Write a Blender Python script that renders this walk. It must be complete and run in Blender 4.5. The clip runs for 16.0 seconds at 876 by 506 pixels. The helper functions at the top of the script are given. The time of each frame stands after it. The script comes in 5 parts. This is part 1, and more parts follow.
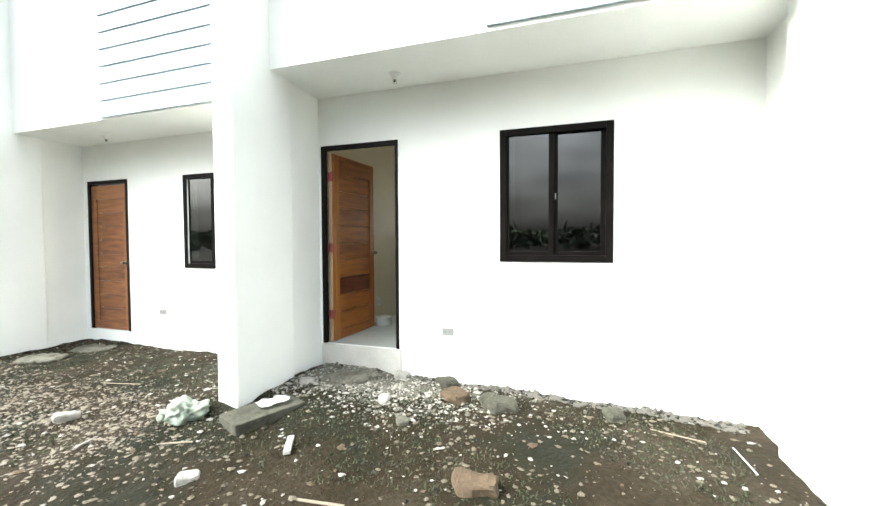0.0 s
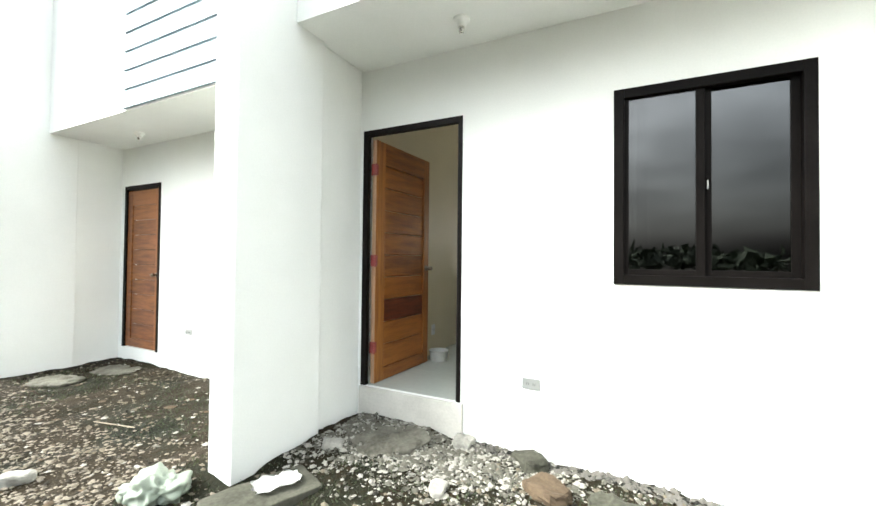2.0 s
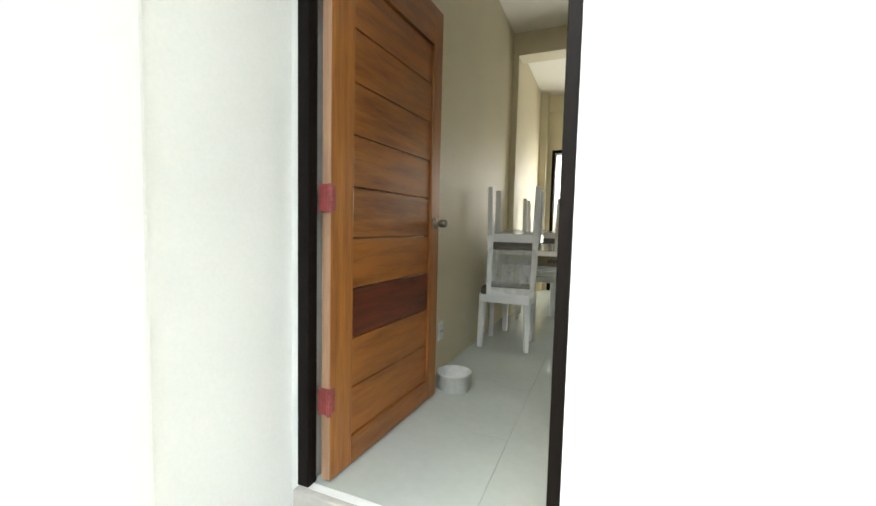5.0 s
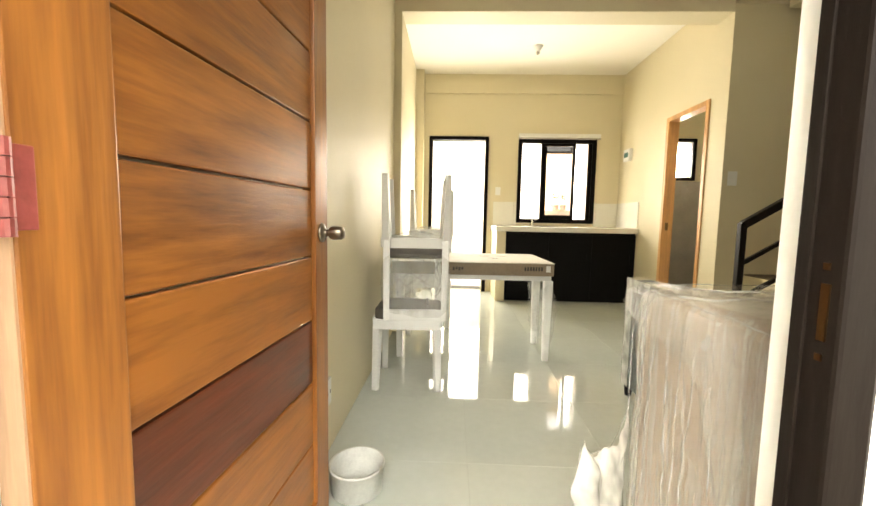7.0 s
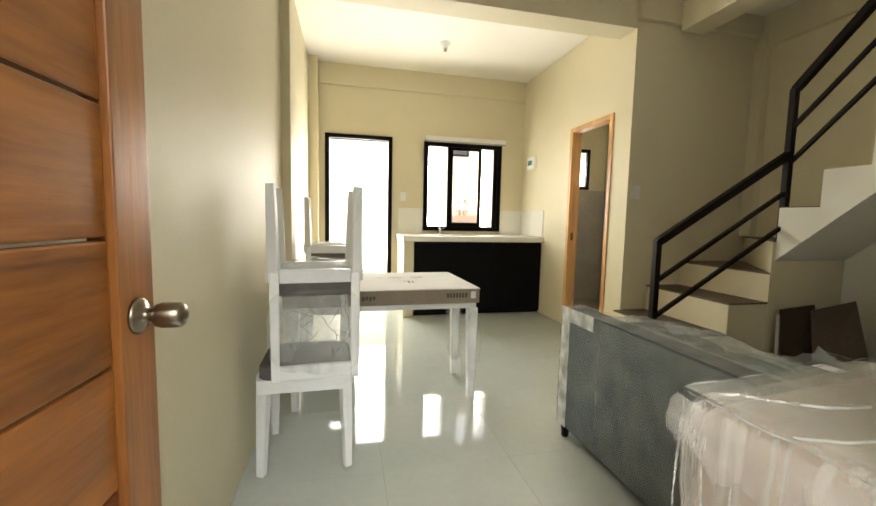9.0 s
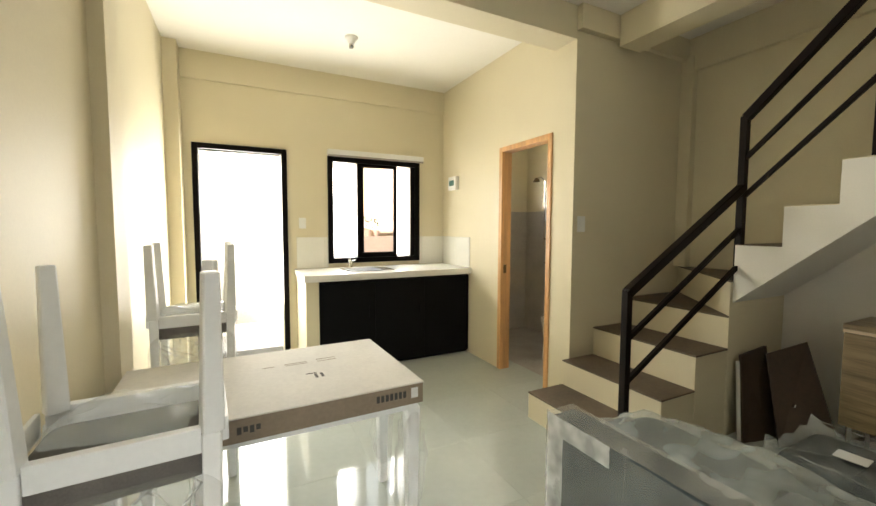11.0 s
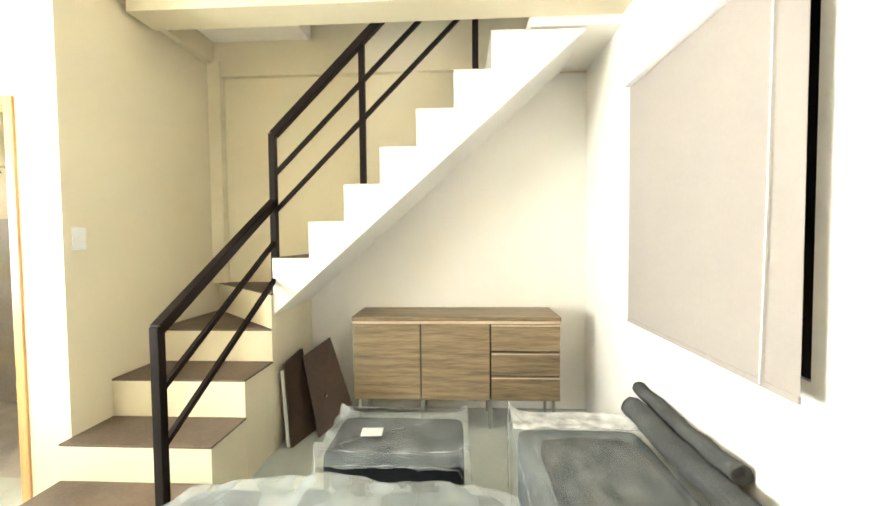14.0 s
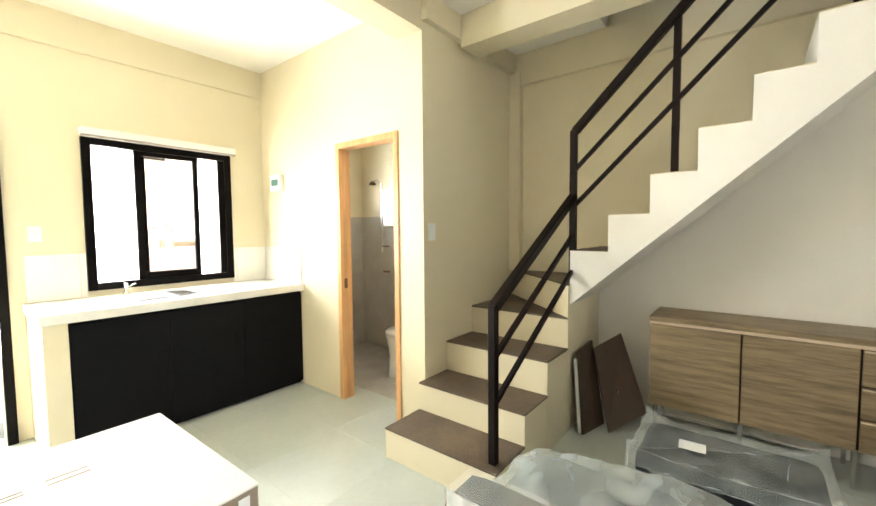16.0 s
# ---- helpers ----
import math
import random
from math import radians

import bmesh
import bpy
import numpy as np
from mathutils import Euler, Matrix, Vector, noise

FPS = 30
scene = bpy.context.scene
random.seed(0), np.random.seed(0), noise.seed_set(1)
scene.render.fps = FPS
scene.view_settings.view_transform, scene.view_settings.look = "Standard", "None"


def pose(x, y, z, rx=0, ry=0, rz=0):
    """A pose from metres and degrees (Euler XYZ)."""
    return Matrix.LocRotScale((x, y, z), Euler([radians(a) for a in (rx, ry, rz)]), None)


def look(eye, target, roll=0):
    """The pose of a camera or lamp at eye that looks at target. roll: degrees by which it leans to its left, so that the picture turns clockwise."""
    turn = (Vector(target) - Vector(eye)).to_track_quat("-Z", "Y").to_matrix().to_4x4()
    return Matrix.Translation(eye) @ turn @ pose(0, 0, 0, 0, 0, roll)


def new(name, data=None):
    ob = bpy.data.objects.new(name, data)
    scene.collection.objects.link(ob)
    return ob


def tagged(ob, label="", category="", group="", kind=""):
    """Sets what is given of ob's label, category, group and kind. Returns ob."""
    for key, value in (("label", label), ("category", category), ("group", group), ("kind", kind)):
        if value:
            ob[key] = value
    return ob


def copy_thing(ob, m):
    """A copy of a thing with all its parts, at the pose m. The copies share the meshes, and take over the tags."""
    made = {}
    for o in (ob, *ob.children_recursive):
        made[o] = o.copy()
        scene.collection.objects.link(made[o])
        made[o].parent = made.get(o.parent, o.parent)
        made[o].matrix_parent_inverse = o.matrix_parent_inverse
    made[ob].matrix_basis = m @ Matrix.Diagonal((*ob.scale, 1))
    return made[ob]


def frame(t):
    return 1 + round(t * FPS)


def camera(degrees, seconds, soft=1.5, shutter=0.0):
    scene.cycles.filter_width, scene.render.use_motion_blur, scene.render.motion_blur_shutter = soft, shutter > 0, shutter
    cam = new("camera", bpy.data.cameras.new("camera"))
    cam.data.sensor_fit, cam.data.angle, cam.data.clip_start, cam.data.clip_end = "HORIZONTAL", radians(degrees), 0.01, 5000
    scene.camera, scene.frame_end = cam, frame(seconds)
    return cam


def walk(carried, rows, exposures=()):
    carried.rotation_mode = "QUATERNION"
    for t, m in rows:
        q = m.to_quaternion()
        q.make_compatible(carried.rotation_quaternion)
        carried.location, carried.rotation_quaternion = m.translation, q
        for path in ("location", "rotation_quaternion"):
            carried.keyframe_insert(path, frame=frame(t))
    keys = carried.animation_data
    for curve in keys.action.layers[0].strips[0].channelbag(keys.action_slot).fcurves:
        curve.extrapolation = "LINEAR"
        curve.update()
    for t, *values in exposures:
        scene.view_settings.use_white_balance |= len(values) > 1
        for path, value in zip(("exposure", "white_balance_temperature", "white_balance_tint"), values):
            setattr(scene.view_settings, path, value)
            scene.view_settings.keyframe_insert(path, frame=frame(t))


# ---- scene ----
cam = camera(95.8, 16.0)
PATH = [
    (0, (2.555, -3.69, 1.102), (1.924, -1.793, 1.043), -0.3),
    (0.5, (2.493, -3.496, 1.071), (1.779, -1.628, 1.038), 0.3),
    (1, (2.37, -3.27, 1.061), (1.64, -1.411, 0.972), 1.8),
    (1.5, (2.198, -2.997, 1.06), (1.407, -1.163, 0.956), 0.5),
    (2, (2.054, -2.706, 1.048), (1.165, -0.915, 1.084), 0.6),
    (2.5, (1.883, -2.439, 1.034), (0.982, -0.656, 0.965), 1.7),
    (3, (1.632, -2.154, 1.019), (0.882, -0.3, 0.976), -0.1),
    (3.2, (1.572, -2.041, 1.026), (0.832, -0.185, 0.929), 0.0),
    (5.3, (0.891, -0.952, 0.941), (0.127, 0.891, 0.803), 1.6),
    (5.5, (0.832, -0.866, 0.939), (0.109, 0.994, 0.812), 1.3),
    (6, (0.652, -0.655, 0.972), (0.22, 1.29, 0.799), -0.7),
    (6.5, (0.562, -0.479, 0.979), (0.324, 1.501, 0.829), 0.2),
    (7, (0.548, -0.339, 1.015), (0.477, 1.652, 0.839), 1.1),
    (7.5, (0.528, -0.246, 1.024), (0.6, 1.744, 0.844), 1.6),
    (8, (0.457, -0.107, 1.039), (0.744, 1.864, 0.853), 0.5),
    (8.2, (0.448, -0.07, 1.049), (0.833, 1.88, 0.832), 0.3),
    (10.3, (0.532, 0.663, 1.33), (1.038, 2.597, 1.249), 2.0),
    (10.5, (0.521, 0.742, 1.354), (1.14, 2.641, 1.255), 1.4),
    (11, (0.581, 0.914, 1.363), (1.474, 2.699, 1.233), 0.2),
    (11.5, (0.739, 1.064, 1.372), (1.863, 2.718, 1.317), 0.4),
    (12, (0.857, 1.105, 1.384), (2.361, 2.419, 1.288), 0.4),
    (12.5, (0.868, 1.141, 1.372), (2.67, 2.004, 1.285), 0.2),
    (13, (0.884, 1.122, 1.386), (2.816, 1.633, 1.304), 0.2),
    (13.5, (0.893, 1.128, 1.375), (2.879, 1.354, 1.305), 0.0),
    (14, (0.896, 1.118, 1.377), (2.892, 1.218, 1.302), -0.5),
    (14.5, (0.891, 1.148, 1.379), (2.875, 1.391, 1.305), -0.5),
    (15, (0.872, 1.192, 1.402), (2.784, 1.774, 1.32), -1.0),
    (15.5, (0.815, 1.277, 1.397), (2.571, 2.229, 1.302), -1.1),
    (16, (0.745, 1.36, 1.402), (2.311, 2.599, 1.287), -0.5),
]

EXPOSURES = [(0.0, 1.8, 6200, 4), (3.2, 1.85, 6250, 4), (5.3, 2.25, 6450, 5), (6.0, 2.1, 6800, 6), (6.5, 2.85, 7300, 7), (7.0, 3.45, 7600, 8), (7.5, 3.45, 7500, 8),
             (8.2, 3.3, 7100, 7), (10.3, 3.05, 6700, 7), (11.5, 3.48, 6600, 7), (12.0, 3.8, 6500, 7), (13.0, 5.05, 6250, 8), (14.5, 5.3, 6100, 8), (15.3, 5.05, 6000, 8), (15.6, 4.85, 6000, 8), (16.0, 4.4, 6150, 8)]
walk(cam, [(t, look(eye, target, roll)) for t, eye, target, roll in PATH], EXPOSURES)

# ---- light: bright overcast sky ----
SUN_EL, SUN_AZ = radians(42), radians(228)
world = bpy.data.worlds.new("world")
world.use_nodes = True
scene.world = world
wn = world.node_tree
sky = wn.nodes.new("ShaderNodeTexSky")
sky.sky_type = "NISHITA"
sky.sun_disc = False
sky.sun_elevation, sky.sun_rotation = SUN_EL, SUN_AZ
sky.dust_density, sky.air_density, sky.ozone_density = 6.0, 1.2, 0.6
haze = wn.nodes.new("ShaderNodeHueSaturation")
haze.inputs["Saturation"].default_value = 0.28
wn.links.new(sky.outputs[0], haze.inputs["Color"])
# broken cloud cover over the whole sky
dome, drift = wn.nodes.new("ShaderNodeTexCoord"), wn.nodes.new("ShaderNodeMapping")
drift.inputs["Scale"].default_value = (1.6, 1.6, 4.2)
cloud, cover = wn.nodes.new("ShaderNodeTexNoise"), wn.nodes.new("ShaderNodeMapRange")
cloud.inputs["Scale"].default_value, cloud.inputs["Detail"].default_value = 2.2, 6
cover.inputs[1].default_value, cover.inputs[2].default_value = 0.32, 0.68
cover.inputs[3].default_value, cover.inputs[4].default_value = 0.55, 1.55
clouded = wn.nodes.new("ShaderNodeVectorMath")
clouded.operation = "MULTIPLY"
wn.links.new(dome.outputs["Generated"], drift.inputs["Vector"])
wn.links.new(drift.outputs[0], cloud.inputs["Vector"])
wn.links.new(cloud.outputs[0], cover.inputs[0])
wn.links.new(haze.outputs[0], clouded.inputs[0])
wn.links.new(cover.outputs[0], clouded.inputs[1])
# an overcast sky is brighter overhead than at the horizon
height, lift = wn.nodes.new("ShaderNodeSeparateXYZ"), wn.nodes.new("ShaderNodeMapRange")
lift.inputs[1].default_value, lift.inputs[2].default_value = 0.0, 0.75
lift.inputs[3].default_value, lift.inputs[4].default_value = 0.25, 1.8
overcast = wn.nodes.new("ShaderNodeVectorMath")
overcast.operation = "MULTIPLY"
wn.links.new(dome.outputs["Generated"], height.inputs[0])
wn.links.new(height.outputs["Z"], lift.inputs[0])
wn.links.new(clouded.outputs[0], overcast.inputs[0])
wn.links.new(lift.outputs[0], overcast.inputs[1])
wn.links.new(overcast.outputs[0], wn.nodes["Background"].inputs[0])
wn.nodes["Background"].inputs[1].default_value = 0.14
sun = new("sun", bpy.data.lights.new("sun", "SUN"))
sun.data.energy, sun.data.angle, sun.data.color = 1.0, radians(24), (1.0, 0.98, 0.95)
sun.matrix_world = look((math.sin(SUN_AZ) * 30, math.cos(SUN_AZ) * 30, math.tan(SUN_EL) * 30), (0, 0, 0))

# sky light in the openings of the back wall
for x0, x1, z0, z1, watts in ((0.26, 0.96, 0.55, 2.07, 7.0), (1.475, 1.735, 1.035, 2.045, 1.9), (2.20, 2.355, 1.035, 2.045, 1.15), (3.50, 3.73, 1.63, 2.08, 1.9)):
    lamp = new("sky_light", bpy.data.lights.new("sky_light", "AREA"))
    lamp.data.shape, lamp.data.size, lamp.data.size_y = "RECTANGLE", x1 - x0, z1 - z0
    lamp.data.energy, lamp.data.color = watts, (1.0, 0.97, 0.92)
    lamp.matrix_world = look(((x0 + x1) / 2, 5.42, (z0 + z1) / 2), ((x0 + x1) / 2, 4.0, (z0 + z1) / 2 + 0.25))


# ---- materials ----
def mat(name, col, rough=0.6, var=0.12, scale=3.0, fine=60.0, bump=0.15, metal=0.0, stretch=(1, 1, 1), alt=None, rand=0.0, spec=0.5, dist=0.01, island=0.0):
    """A surface with broad and fine variation; alt: a second colour for stains."""
    m = bpy.data.materials.new(name)
    m.use_nodes = True
    n, l = m.node_tree.nodes, m.node_tree.links
    b = n["Principled BSDF"]
    tc, mp = n.new("ShaderNodeTexCoord"), n.new("ShaderNodeMapping")
    mp.inputs["Scale"].default_value = stretch
    l.new(tc.outputs["Object"], mp.inputs["Vector"])
    n1, n2 = n.new("ShaderNodeTexNoise"), n.new("ShaderNodeTexNoise")
    n1.inputs["Scale"].default_value, n2.inputs["Scale"].default_value = scale, fine
    n1.inputs["Detail"].default_value, n2.inputs["Detail"].default_value = 5, 4
    for q in (n1, n2):
        l.new(mp.outputs[0], q.inputs["Vector"])
    add = n.new("ShaderNodeMath")
    add.operation = "MULTIPLY_ADD"
    l.new(n2.outputs[0], add.inputs[0])
    add.inputs[1].default_value = 0.45
    l.new(n1.outputs[0], add.inputs[2])
    value = add.outputs[0]
    if rand:
        oi, r = n.new("ShaderNodeObjectInfo"), n.new("ShaderNodeMath")
        r.operation = "MULTIPLY_ADD"
        l.new(oi.outputs["Random"], r.inputs[0])
        r.inputs[1].default_value = rand
        l.new(value, r.inputs[2])
        value = r.outputs[0]
    if island:
        geo, r = n.new("ShaderNodeNewGeometry"), n.new("ShaderNodeMath")
        r.operation = "MULTIPLY_ADD"
        l.new(geo.outputs["Random Per Island"], r.inputs[0])
        r.inputs[1].default_value, rand = island, island * 0.75
        l.new(value, r.inputs[2])
        value = r.outputs[0]
    ramp = n.new("ShaderNodeValToRGB")
    lo = alt or tuple(c * (1 - var * 1.6) for c in col)
    hi = tuple(min(1, c * (1 + var)) for c in col)
    ramp.color_ramp.elements[0].color, ramp.color_ramp.elements[1].color = (*lo, 1), (*hi, 1)
    ramp.color_ramp.elements[0].position, ramp.color_ramp.elements[1].position = 0.42 + island * 0.42, 0.95 + rand * 0.75
    l.new(value, ramp.inputs[0])
    l.new(ramp.outputs[0], b.inputs["Base Color"])
    rr = n.new("ShaderNodeMapRange")
    rr.inputs[3].default_value, rr.inputs[4].default_value = max(0.02, rough * 0.8), min(1, rough * 1.2)
    l.new(n1.outputs[0], rr.inputs[0])
    l.new(rr.outputs[0], b.inputs["Roughness"])
    b.inputs["Metallic"].default_value = metal
    b.inputs["Specular IOR Level"].default_value = spec
    if bump:
        bp = n.new("ShaderNodeBump")
        bp.inputs["Strength"].default_value, bp.inputs["Distance"].default_value = bump, dist
        l.new(add.outputs[0], bp.inputs["Height"])
        l.new(bp.outputs[0], b.inputs["Normal"])
    return m


def glass(name, col, rough=0.0):
    m = bpy.data.materials.new(name)
    m.use_nodes = True
    b = m.node_tree.nodes["Principled BSDF"]
    b.inputs["Base Color"].default_value = (*col, 1)
    b.inputs["Transmission Weight"].default_value = 1
    b.inputs["Roughness"].default_value = rough
    b.inputs["IOR"].default_value = 1.5
    return m


def film(name, lo, hi, stretch, col=(0.85, 0.88, 0.86)):
    """Clear packing film: see-through with milky folds."""
    m = mat(name, col, 0.16, 0.03, 1.2, 2.6, 0.22, stretch=stretch, dist=0.03)
    n, l = m.node_tree.nodes, m.node_tree.links
    b = n["Principled BSDF"]
    src = n.new("ShaderNodeTexNoise")
    src.inputs["Scale"].default_value, src.inputs["Detail"].default_value, src.inputs["Roughness"].default_value = 3.0, 1.6, 0.5
    l.new([x for x in n if x.type == "MAPPING"][0].outputs[0], src.inputs["Vector"])
    mr = n.new("ShaderNodeMapRange")
    mr.inputs[1].default_value, mr.inputs[2].default_value = 0.34, 0.72
    mr.inputs[3].default_value, mr.inputs[4].default_value = lo, hi
    l.new(src.outputs[0], mr.inputs[0])
    l.new(mr.outputs[0], b.inputs["Alpha"])
    return m


WHITE = mat("white_render", (0.85, 0.86, 0.825), 0.7, 0.04, 1.2, 90, 0.12)
CREAM = mat("cream_paint", (0.72, 0.65, 0.47), 0.55, 0.04, 1.0, 120, 0.06, spec=0.33)
OFFWHITE = mat("offwhite_paint", (0.86, 0.84, 0.785), 0.5, 0.035, 1.0, 120, 0.06)
CEIL = mat("ceiling_paint", (0.90, 0.87, 0.79), 0.7, 0.03, 1.0, 90, 0.05)
TILE = mat("porcelain_tile", (0.50, 0.535, 0.49), 0.045, 0.05, 2.0, 25, 0.0, rand=0.02)
GROUT = mat("grout", (0.47, 0.495, 0.455), 0.8, 0.1)
BATHTILE = mat("bath_tile", (0.46, 0.43, 0.395), 0.25, 0.08, 5, 40, 0.02)
FRAME = mat("dark_bronze_frame", (0.006, 0.005, 0.0045), 0.4, 0.3, 3, 60, 0.05, spec=0.05)
JAMB = mat("dark_painted_jamb", (0.008, 0.006, 0.005), 0.45, 0.4, 4, 90, 0.15, stretch=(1, 1, 0.15), spec=0.10)
WOOD = mat("varnished_wood", (0.265, 0.094, 0.018), 0.32, 0.45, 2.5, 14, 0.12, stretch=(9, 0.9, 9), alt=(0.10, 0.028, 0.007), rand=0.25)
WOODV = mat("varnished_stile", (0.33, 0.128, 0.027), 0.34, 0.35, 2.5, 14, 0.1, stretch=(9, 9, 0.6), alt=(0.17, 0.055, 0.014))
WOODDARK = mat("dark_varnished_wood", (0.21, 0.080, 0.025), 0.35, 0.45, 2.5, 14, 0.12, stretch=(9, 0.9, 9), alt=(0.07, 0.018, 0.006), rand=0.3)
WOODRED = mat("red_plank", (0.12, 0.028, 0.010), 0.3, 0.4, 2.5, 14, 0.12, stretch=(9, 0.9, 9))
RAWWOOD = mat("pale_door_edge", (0.44, 0.27, 0.16), 0.6, 0.25, 3, 30, 0.1, stretch=(6, 6, 0.5))
BATHJAMB = mat("light_wood_jamb", (0.62, 0.34, 0.14), 0.4, 0.2, 3, 30, 0.08, stretch=(8, 8, 0.6))
OAK = mat("oak_veneer", (0.27, 0.205, 0.120), 0.45, 0.35, 2.4, 13, 0.12, stretch=(10, 0.9, 13), alt=(0.062, 0.043, 0.023), rand=0.14)
# oak edge with the highlight along it put into the pale colour
OAKEDGE_LIT = mat("highlit_oak_edge", (0.66, 0.54, 0.40), 0.45, 0.15, 3, 30, 0.05, stretch=(1, 1, 8))
BROWN = mat("brown_panel", (0.062, 0.037, 0.021), 0.55, 0.25, 3, 40, 0.1)
TREAD = mat("brown_tread", (0.115, 0.083, 0.054), 0.6, 0.3, 4, 60, 0.2, alt=(0.06, 0.042, 0.027))
RAIL = mat("brown_steel", (0.008, 0.004, 0.003), 0.4, 0.3, 5, 80, 0.05, spec=0.15)
BLACK = mat("black_laminate", (0.004, 0.004, 0.0045), 0.6, 0.2, 3, 60, 0.03, spec=0.12)
CHAIRWHITE = mat("white_lacquer", (0.80, 0.81, 0.80), 0.3, 0.04, 4, 60, 0.03)
SEAT = mat("grey_seat_fabric", (0.11, 0.10, 0.09), 0.8, 0.25, 8, 200, 0.3)
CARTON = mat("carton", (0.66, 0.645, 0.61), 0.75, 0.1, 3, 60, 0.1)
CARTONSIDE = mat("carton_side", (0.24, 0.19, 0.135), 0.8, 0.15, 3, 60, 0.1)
INK = mat("ink", (0.05, 0.045, 0.04), 0.7, 0.1, bump=0)
PAPER = mat("paper_label", (0.72, 0.72, 0.70), 0.7, 0.05, bump=0)
CHARCOAL = mat("charcoal_fabric", (0.009, 0.010, 0.011), 0.95, 0.25, 4, 30, 0.0, spec=0.08)
GREYFAB = mat("grey_blue_fabric", (0.062, 0.076, 0.080), 0.95, 0.2, 4, 30, 0.0, spec=0.1)
ROLLFAB = mat("grey_felt", (0.085, 0.090, 0.086), 0.9, 0.25, 6, 120, 0.25, spec=0.15)
TAUPE = mat("taupe_fabric", (0.33, 0.265, 0.205), 0.8, 0.14, 4, 60, 0.12, stretch=(1, 1, 0.4))
FILM = film("clear_film", 0.12, 0.25, (3, 5, 3), (0.78, 0.85, 0.84))
CREASE = film("bunched_film", 0.16, 0.46, (6, 6, 6), (0.80, 0.82, 0.81))
MILK = film("milky_film", 0.40, 0.80, (5, 5, 5), (0.86, 0.87, 0.85))
FILMSOFA = film("crumpled_film", 0.28, 0.46, (2.5, 3.5, 2.5), (0.66, 0.72, 0.715))
FILMTOP = film("sheet_film", 0.14, 0.38, (2.2, 3.0, 2), (0.74, 0.74, 0.70))
FILMCLEAR = film("tight_clear_film", 0.13, 0.28, (2.5, 3.0, 2.5), (0.74, 0.80, 0.79))
FILMV = film("streaked_film", 0.24, 0.42, (30, 30, 0.22), (0.76, 0.73, 0.66))
FILMTHIN = film("thin_film", 0.03, 0.30, (6, 6, 1.2))
CHROME = mat("chrome", (0.62, 0.61, 0.58), 0.18, 0.05, bump=0, metal=1.0)
KNOB = mat("brushed_nickel", (0.27, 0.23, 0.18), 0.28, 0.1, bump=0, metal=1.0)
BRASS = mat("dark_brass", (0.16, 0.10, 0.05), 0.3, 0.1, bump=0, metal=1.0)
HINGE = mat("red_tape", (0.27, 0.055, 0.05), 0.4, 0.25, 20, 90, 0.1)
PLATE = mat("grey_white_plate", (0.25, 0.255, 0.24), 0.4, 0.03, bump=0)
PLASTIC = mat("white_plastic", (0.80, 0.80, 0.77), 0.35, 0.03, bump=0)
SLOT = mat("dark_slot", (0.06, 0.06, 0.06), 0.6, 0.1, bump=0)
TUBWHITE = mat("tub_plastic", (0.62, 0.63, 0.59), 0.5, 0.12, 14, 90, 0.2)
PORCELAIN = mat("porcelain", (0.82, 0.80, 0.76), 0.12, 0.03, bump=0)
BLIND = mat("roller_fabric", (0.335, 0.303, 0.272), 0.85, 0.04, 2, 50, 0.02)
WHITETILE = mat("white_wall_tile", (0.80, 0.79, 0.72), 0.15, 0.03, 3, 40, 0.0, rand=0.05)
COUNTER = mat("white_counter", (0.78, 0.77, 0.72), 0.2, 0.04, 4, 40, 0.02)
SIDING = mat("pale_blue_siding", (0.40, 0.49, 0.545), 0.6, 0.08, 2, 60, 0.12, rand=0.08)
TINT = glass("tinted_glass", (0.03, 0.035, 0.034))
TINT.node_tree.nodes["Principled BSDF"].inputs["IOR"].default_value = 1.9    # reflective solar glass
FROST = glass("frosted_glass", (0.95, 0.96, 0.95), 0.35)
SOIL = mat("soil", (0.014, 0.011, 0.007), 0.95, 0.5, 1.3, 34, 1.0, alt=(0.007, 0.0075, 0.0045), dist=0.03, spec=0.12)
RUBBLE = mat("rubble", (0.095, 0.082, 0.060), 0.9, 0.3, 9, 60, 0.5, alt=(0.012, 0.011, 0.008), spec=0.12, island=0.8)
GRAVEL = mat("grey_gravel", (0.21, 0.20, 0.175), 0.9, 0.3, 14, 70, 0.5, alt=(0.022, 0.020, 0.016), spec=0.12, island=0.8)
PALESOIL = mat("pale_stones", (0.135, 0.117, 0.092), 0.9, 0.3, 12, 60, 0.5, alt=(0.020, 0.017, 0.012), spec=0.12, island=0.8)
CHIP = mat("mortar_chip", (0.26, 0.25, 0.22), 0.9, 0.3, 12, 80, 0.4)
MORTAR = mat("mortar_smear", (0.115, 0.11, 0.09), 0.95, 0.3, 6, 50, 0.6, alt=(0.05, 0.047, 0.036), spec=0.12)
MOSSY = mat("mossy_concrete", (0.066, 0.064, 0.050), 0.95, 0.35, 7, 50, 0.6, alt=(0.024, 0.025, 0.017), spec=0.12)
